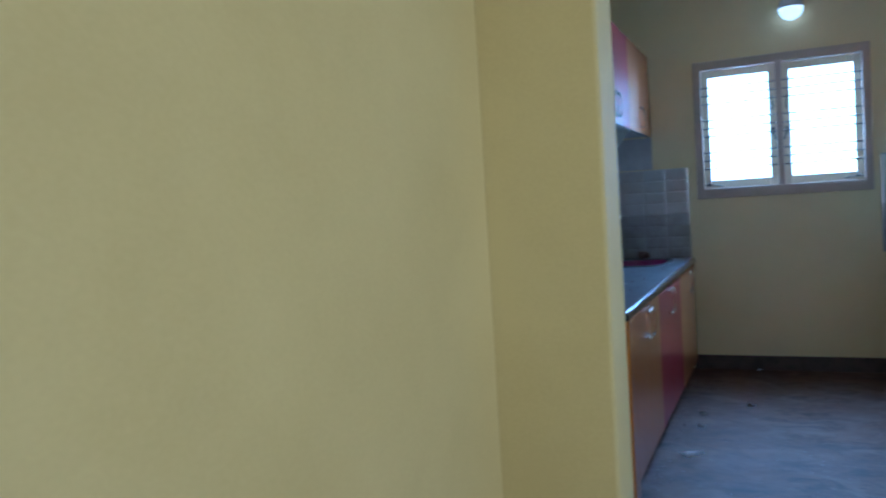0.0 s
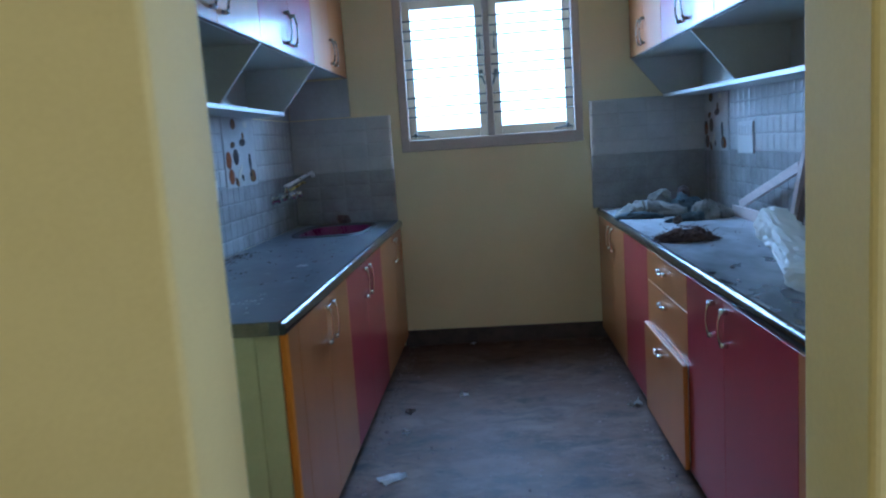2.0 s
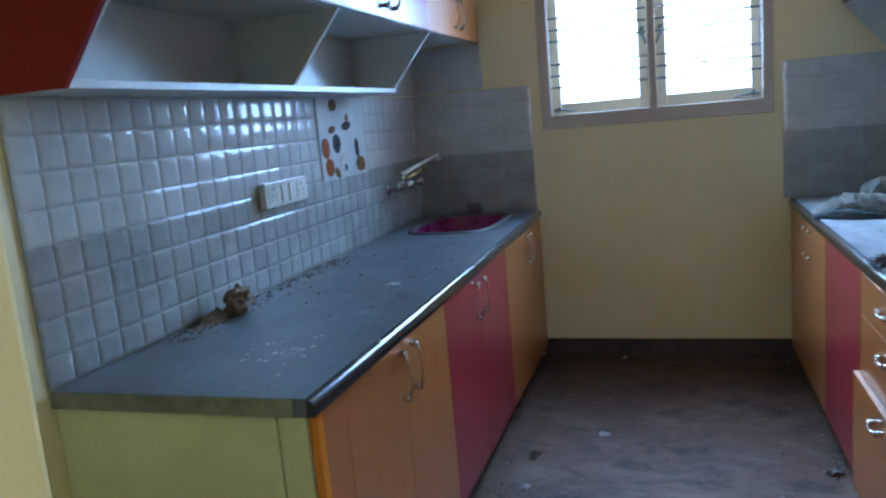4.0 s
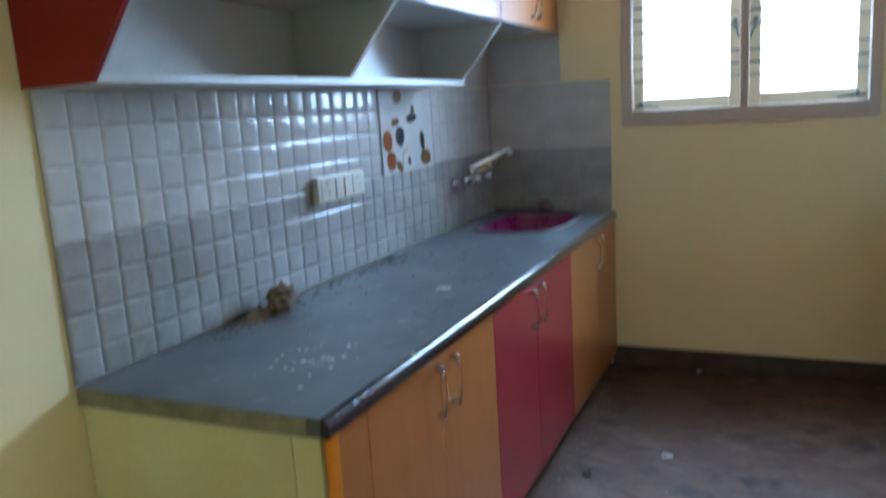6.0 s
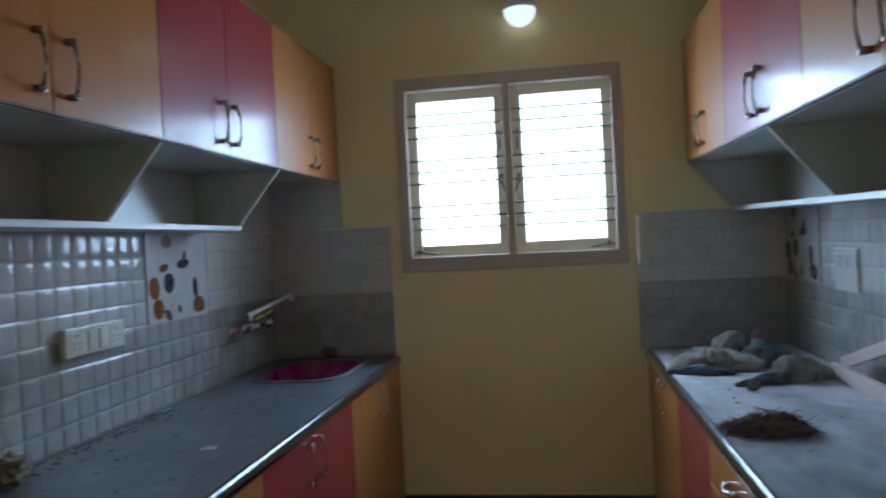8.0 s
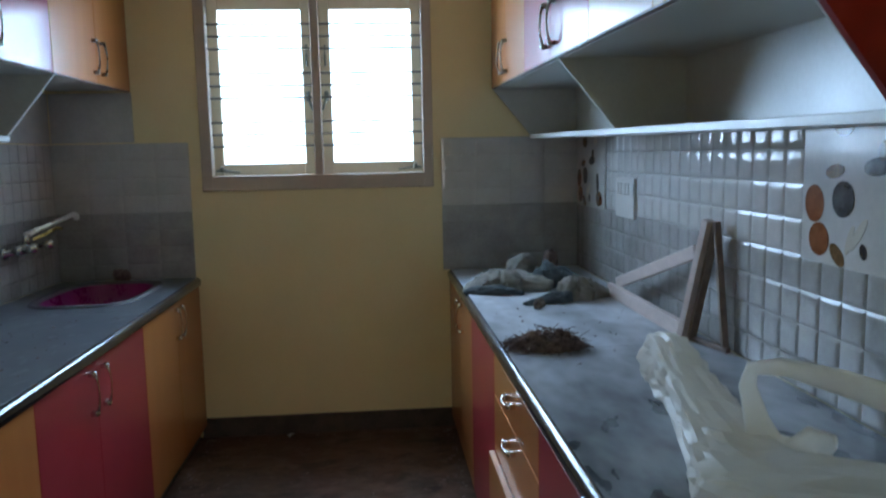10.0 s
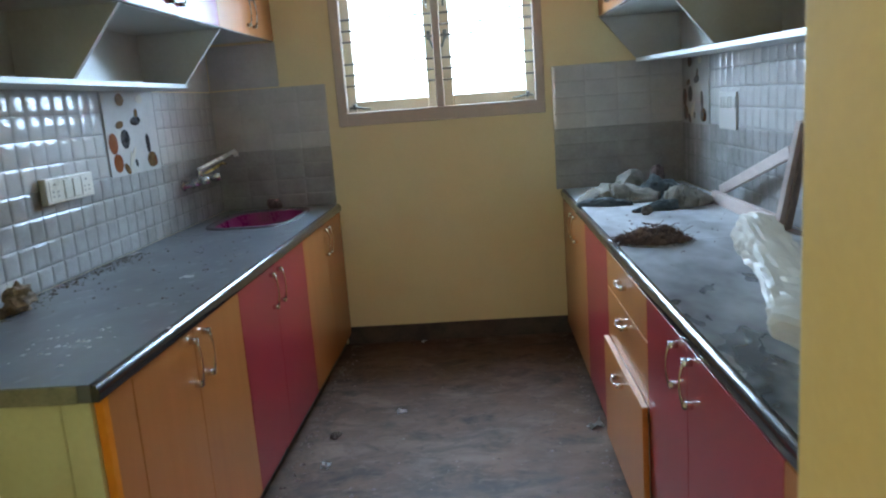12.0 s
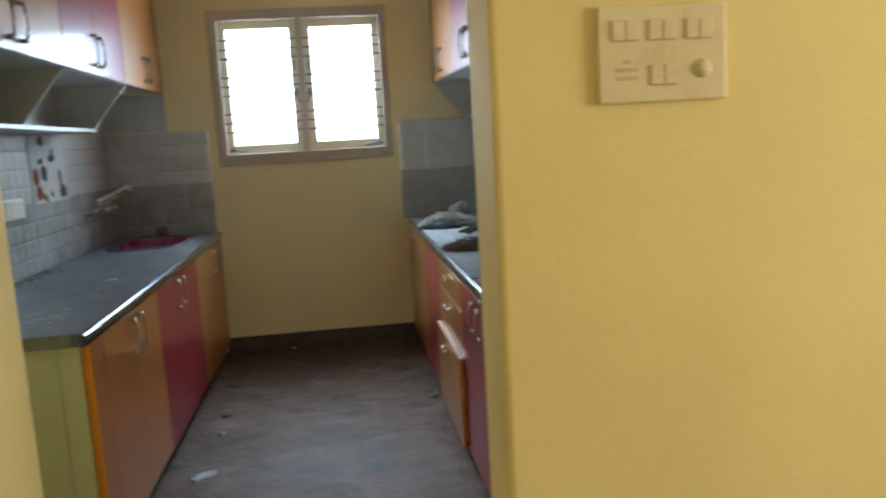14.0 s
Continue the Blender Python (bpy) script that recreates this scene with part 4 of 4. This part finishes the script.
solid("mortar_lump", stone(1.545, 7.33, TOP, 0.022, 0.02, 0.022, 7.7, 9, 0.4), DIRT, "small grey mortar lump on the worktop", "lump", at=(1.545, 7.33, TOP))

# ribbed board and the carrier bag
board = thing("ribbed_board", (1.60, 6.0, TOP), "thin white ribbed plastic board lying under a bag", "board")
mb = pose(1.645, 5.993, TOP + 0.001, 0, 0, 75)
bm = box(-0.293, 0.293, -0.08, 0.08, 0, 0.012, 0.002)
bmesh.ops.transform(bm, matrix=mb, verts=bm.verts)
part("panel", bm, BOARD, board)
for k in range(15):
    bm = box(-0.288, -0.17, -0.075 + 0.01 * k, -0.071 + 0.01 * k, 0.012, 0.0135)
    bmesh.ops.transform(bm, matrix=mb, verts=bm.verts)
    part("rib", bm, BOARD, board)

bag = thing("carrier_bag", (1.70, 5.42, TOP), "translucent cream plastic carrier bag with loop handles", "bag")


def bag_film(stations, n=34, cols=40):
    """Film lofted along y through stations (y, x of the front, x of the back, low z, high z), with diagonal creases."""
    rings = []
    for i in range(cols):
        q = i / (cols - 1) * (len(stations) - 1)
        k = min(int(q), len(stations) - 2)
        f = q - k
        f = f * f * (3 - 2 * f) * 0.5 + f * 0.5
        y, xf, xb, lo, hi = [a + (b - a) * f for a, b in zip(stations[k], stations[k + 1])]
        ring = []
        for j in range(n):
            t = 2 * math.pi * j / n
            c, s_ = math.cos(t), math.sin(t)
            x = (xf + xb) / 2 - (abs(c) ** 0.7) * (1 if c > 0 else -1) * (xb - xf) / 2
            z = (lo + hi) / 2 + (abs(s_) ** 0.7) * (1 if s_ > 0 else -1) * (hi - lo) / 2
            w = min(1.0, (hi - lo) / 0.12)
            v = Vector((c * 2.4 + 2.2 * y, s_ * 2.4 - 2.6 * y, y * 1.2))
            crease = (1 - abs(noise.noise(v)) * 2.2) * 0.012 * w + max(0.0, 1 - abs(noise.noise(v * 1.9)) * 6) * 0.009 * w + max(0.0, 1 - abs(noise.noise(v * 4.1)) * 6) * 0.004 * w
            ring.append((x - c * crease * 1.6 + random.uniform(-1, 1) * 0.0012, y + 0.008 * noise.noise(v * 1.7), max(TOP + 0.001, z + s_ * crease + random.uniform(-1, 1) * 0.0012)))
        rings.append(ring)
    return loft(rings, True, True)


part("sack", bag_film(((6.20, 1.575, 1.60, 0.955, 1.000), (6.15, 1.555, 1.612, 0.930, 1.035), (6.08, 1.548, 1.622, 0.925, 1.042), (5.97, 1.535, 1.62, 0.915, 1.005), (5.84, 1.515, 1.62, 0.900, 0.980), (5.72, 1.490, 1.64, 0.882, 0.962),
                       (5.63, 1.458, 1.69, 0.865, 0.955), (5.56, 1.436, 1.76, 0.861, 0.96), (5.42, 1.475, 1.90, 0.861, 0.975), (5.25, 1.545, 1.92, 0.861, 0.985), (5.10, 1.62, 1.90, 0.861, 0.965), (5.02, 1.70, 1.84, 0.862, 0.93))), BAG, bag)


def strap(pts, widths, seed, puff=0.02):
    """A limp tube of film through the points."""
    bm = bmesh.new()
    n = 20
    rows = []
    pts = [Vector(p) for p in pts]
    for i, p in enumerate(pts):
        d = (pts[min(i + 1, len(pts) - 1)] - pts[max(i - 1, 0)]).normalized()
        a = d.cross(Vector((0.3, 1, 0.2))).normalized()
        b = d.cross(a).normalized()
        row = []
        for k in range(n):
            t = 2 * math.pi * k / n
            w = 1 + 0.35 * noise.noise(Vector((math.cos(t) * 2, math.sin(t) * 2, i * 0.5 + seed)))
            row.append(bm.verts.new(p + a * math.cos(t) * widths[i] * w + b * math.sin(t) * min(puff, widths[i]) * w))
        rows.append(row)
    for r0, r1 in zip(rows, rows[1:]):
        for k in range(n):
            bm.faces.new((r0[k], r0[(k + 1) % n], r1[(k + 1) % n], r1[k]))
    bm.faces.new(rows[-1])
    bm.faces.new(list(reversed(rows[0])))
    bmesh.ops.recalc_face_normals(bm, faces=bm.faces)
    return bm


part("loop_handle", strap([(1.60, 5.66, 0.935), (1.604, 5.72, 0.98), (1.608, 5.765, 1.03), (1.622, 5.775, 1.058), (1.655, 5.735, 1.072), (1.71, 5.64, 1.07), (1.78, 5.55, 1.05), (1.83, 5.48, 1.01), (1.84, 5.40, 0.95)], [0.035, 0.022, 0.016, 0.015, 0.018, 0.022, 0.026, 0.03, 0.04], 7, 0.007), BAG, bag, "", True)
part("inner_fold", strap([(1.66, 5.64, 0.92), (1.665, 5.645, 0.95), (1.675, 5.64, 0.968), (1.69, 5.62, 0.972)], [0.05, 0.045, 0.035, 0.012], 3, 0.012), BAG, bag, "", True)

# ---- wall tiles, block by block ----
PITCH = 0.0875


def block_mesh(name, w, h, mat):
    bm = bmesh.new()
    rings = []
    for inset, n in ((0.0001, 0.003), (0.0006, 0.0046), (0.0085, 0.0070), (0.020, 0.0077), (0.033, 0.0079)):
        rings.append([bm.verts.new((x, y, n)) for x, y in ((inset, inset), (w - inset, inset), (w - inset, h - inset), (inset, h - inset))])
    for a, b in zip(rings, rings[1:]):
        for k in range(4):
            bm.faces.new((a[k], a[(k + 1) % 4], b[(k + 1) % 4], b[k]))
    bm.faces.new(rings[-1])
    for f in bm.faces:
        f.smooth = f.calc_center_median().z > 0.0071
    return mesh_of(name, bm, mat)


BLOCK_HI = block_mesh("tile_block", PITCH, PITCH, TILE_HI)
BLOCK_LO = block_mesh("tile_block", PITCH, PITCH, TILE_LO)


def tiled(name, side, px, py, u0, u1, v0, v1, label, flats=(), pitch=PITCH):
    """Embossed tile blocks on a wall, from the top downwards; lower half darker; flats: stretches of smooth white printed tile."""
    m = wall_frame(px, py, side)
    t = thing(name, m @ Vector(((u0 + u1) / 2, v0, 0)), label, "tiles", kind="structure")
    part("grout", ubox(m, u0, u1, v0, v1, -0.0075, -0.0062 if side != "north" else -0.0036), TILE_LO, t)
    inv = Matrix.Translation(-ORIGIN[t.name])
    cols = int((u1 - u0) / pitch + 0.35)
    rows = int((v1 - v0) / PITCH + 0.35)
    pw = (u1 - u0) / cols
    for c in range(cols):
        for r in range(rows):
            u, v = u0 + c * pw, v1 - (r + 1) * PITCH
            if any(a - 0.03 < u and u + pw < b + 0.03 and lo - 0.03 < v and v + PITCH < hi + 0.03 for a, b, lo, hi in flats):
                continue
            lowest = v < v0 - 0.001
            ob = new("tile", BLOCK_LO if v + PITCH * 0.5 < 1.225 else BLOCK_HI)
            ob.parent = t
            tilt = pose(0, 0, 0, random.uniform(-0.3, 0.3), random.uniform(-0.3, 0.3), 0)
            sc = Matrix.Diagonal((pw / PITCH, (v + PITCH - v0) / PITCH if lowest else 1, 0.7 if side == "north" else 1, 1))
            ob.matrix_basis = inv @ m @ Matrix.Translation((u, max(v, v0), -0.0062 if side != "north" else -0.004)) @ tilt @ sc
    return t, m


def ellipse(m, u, v, a, b, n, tilt=0.0, k=20):
    pts = []
    for i in range(k):
        t = 2 * math.pi * i / k
        x, y = a * math.cos(t), b * math.sin(t)
        c, s_ = math.cos(radians(tilt)), math.sin(radians(tilt))
        pts.append((u + x * c - y * s_, v + x * s_ + y * c))
    return prism(pts, m @ Matrix.Translation((0, 0, n)), 0.0012)


def printed(t, m, u, v0=1.195):
    """The printed picture tile: fruit, a cup, a pot and a bottle as plain shapes."""
    pn = part("picture_tile", ubox(m, u, u + 0.5, v0 - 0.005, v0 + 0.36, -0.006, 0.0010, 0.0008), PRINT_W, t, "smooth white tile with a printed still life")
    for du, dv, a, b, tl, mat in ((0.052, 0.135, 0.046, 0.050, 8, PRINT_O), (0.075, 0.052, 0.048, 0.044, -22, PRINT_O), (0.150, 0.022, 0.040, 0.020, -38, PRINT_B),
                                  (0.165, 0.150, 0.048, 0.046, 0, PRINT_D), (0.130, 0.212, 0.042, 0.018, 8, PRINT_B), (0.225, 0.075, 0.014, 0.052, -38, SHADE),
                                  (0.195, 0.060, 0.012, 0.040, -20, SHADE), (0.285, 0.225, 0.058, 0.022, 5, PRINT_D), (0.300, 0.258, 0.020, 0.024, -15, PRINT_B),
                                  (0.160, 0.318, 0.046, 0.030, 0, PRINT_B), (0.385, 0.120, 0.024, 0.050, 6, PRINT_D), (0.410, 0.045, 0.058, 0.040, 0, PRINT_B),
                                  (0.440, 0.036, 0.026, 0.026, 0, PRINT_O), (0.245, 0.040, 0.014, 0.020, 20, PRINT_D), (0.350, 0.320, 0.040, 0.020, 0, SHADE)):
        part("print", ellipse(m, u + du, v0 + dv, a * 0.86, b * 0.9, 0.0011, tl), mat, pn)


t, m = tiled("tiles_west", "west", XW, 0, Y0U + 0.007, YN, TOP, 1.548, "glossy embossed square tiles, pale above grey, dusty", ((7.13, 7.65, 1.19, 1.56),))
printed(t, m, 7.14)
t, m = tiled("tiles_east", "east", XE, 0, -YN, -YD1 - 0.02, TOP, 1.548, "glossy embossed square tiles, pale above grey, dusty", ((-YN, -7.90, 1.19, 1.56), (-6.26, -5.74, 1.19, 1.56)))
printed(t, m, -8.428)
printed(t, m, -6.25)
tiled("tiles_north_left", "north", 0, YN, XW - 0.006, -0.022, TOP, 1.55, "glossy embossed tiles beside the sink, pale above grey", pitch=0.168)
tiled("tiles_north_right", "north", 0, YN, 1.262, XE + 0.006, TOP, 1.55, "glossy embossed tiles above the worktop, pale above grey", pitch=0.178)
solid("tile_strip", box(XW + 0.004, -0.285, YN - 0.002, YN + 0.007, 1.556, 1.80, 0.001), TILE_HI, "plain grey tile strip below the wall cupboard", "tiles", kind="structure")
solid("tile_strip", box(XW - 0.006, XW + 0.001, 7.592, YN - 0.003, 1.553, 1.80, 0.001), TILE_HI, "plain grey tile strip beside the open shelf", "tiles", kind="structure")
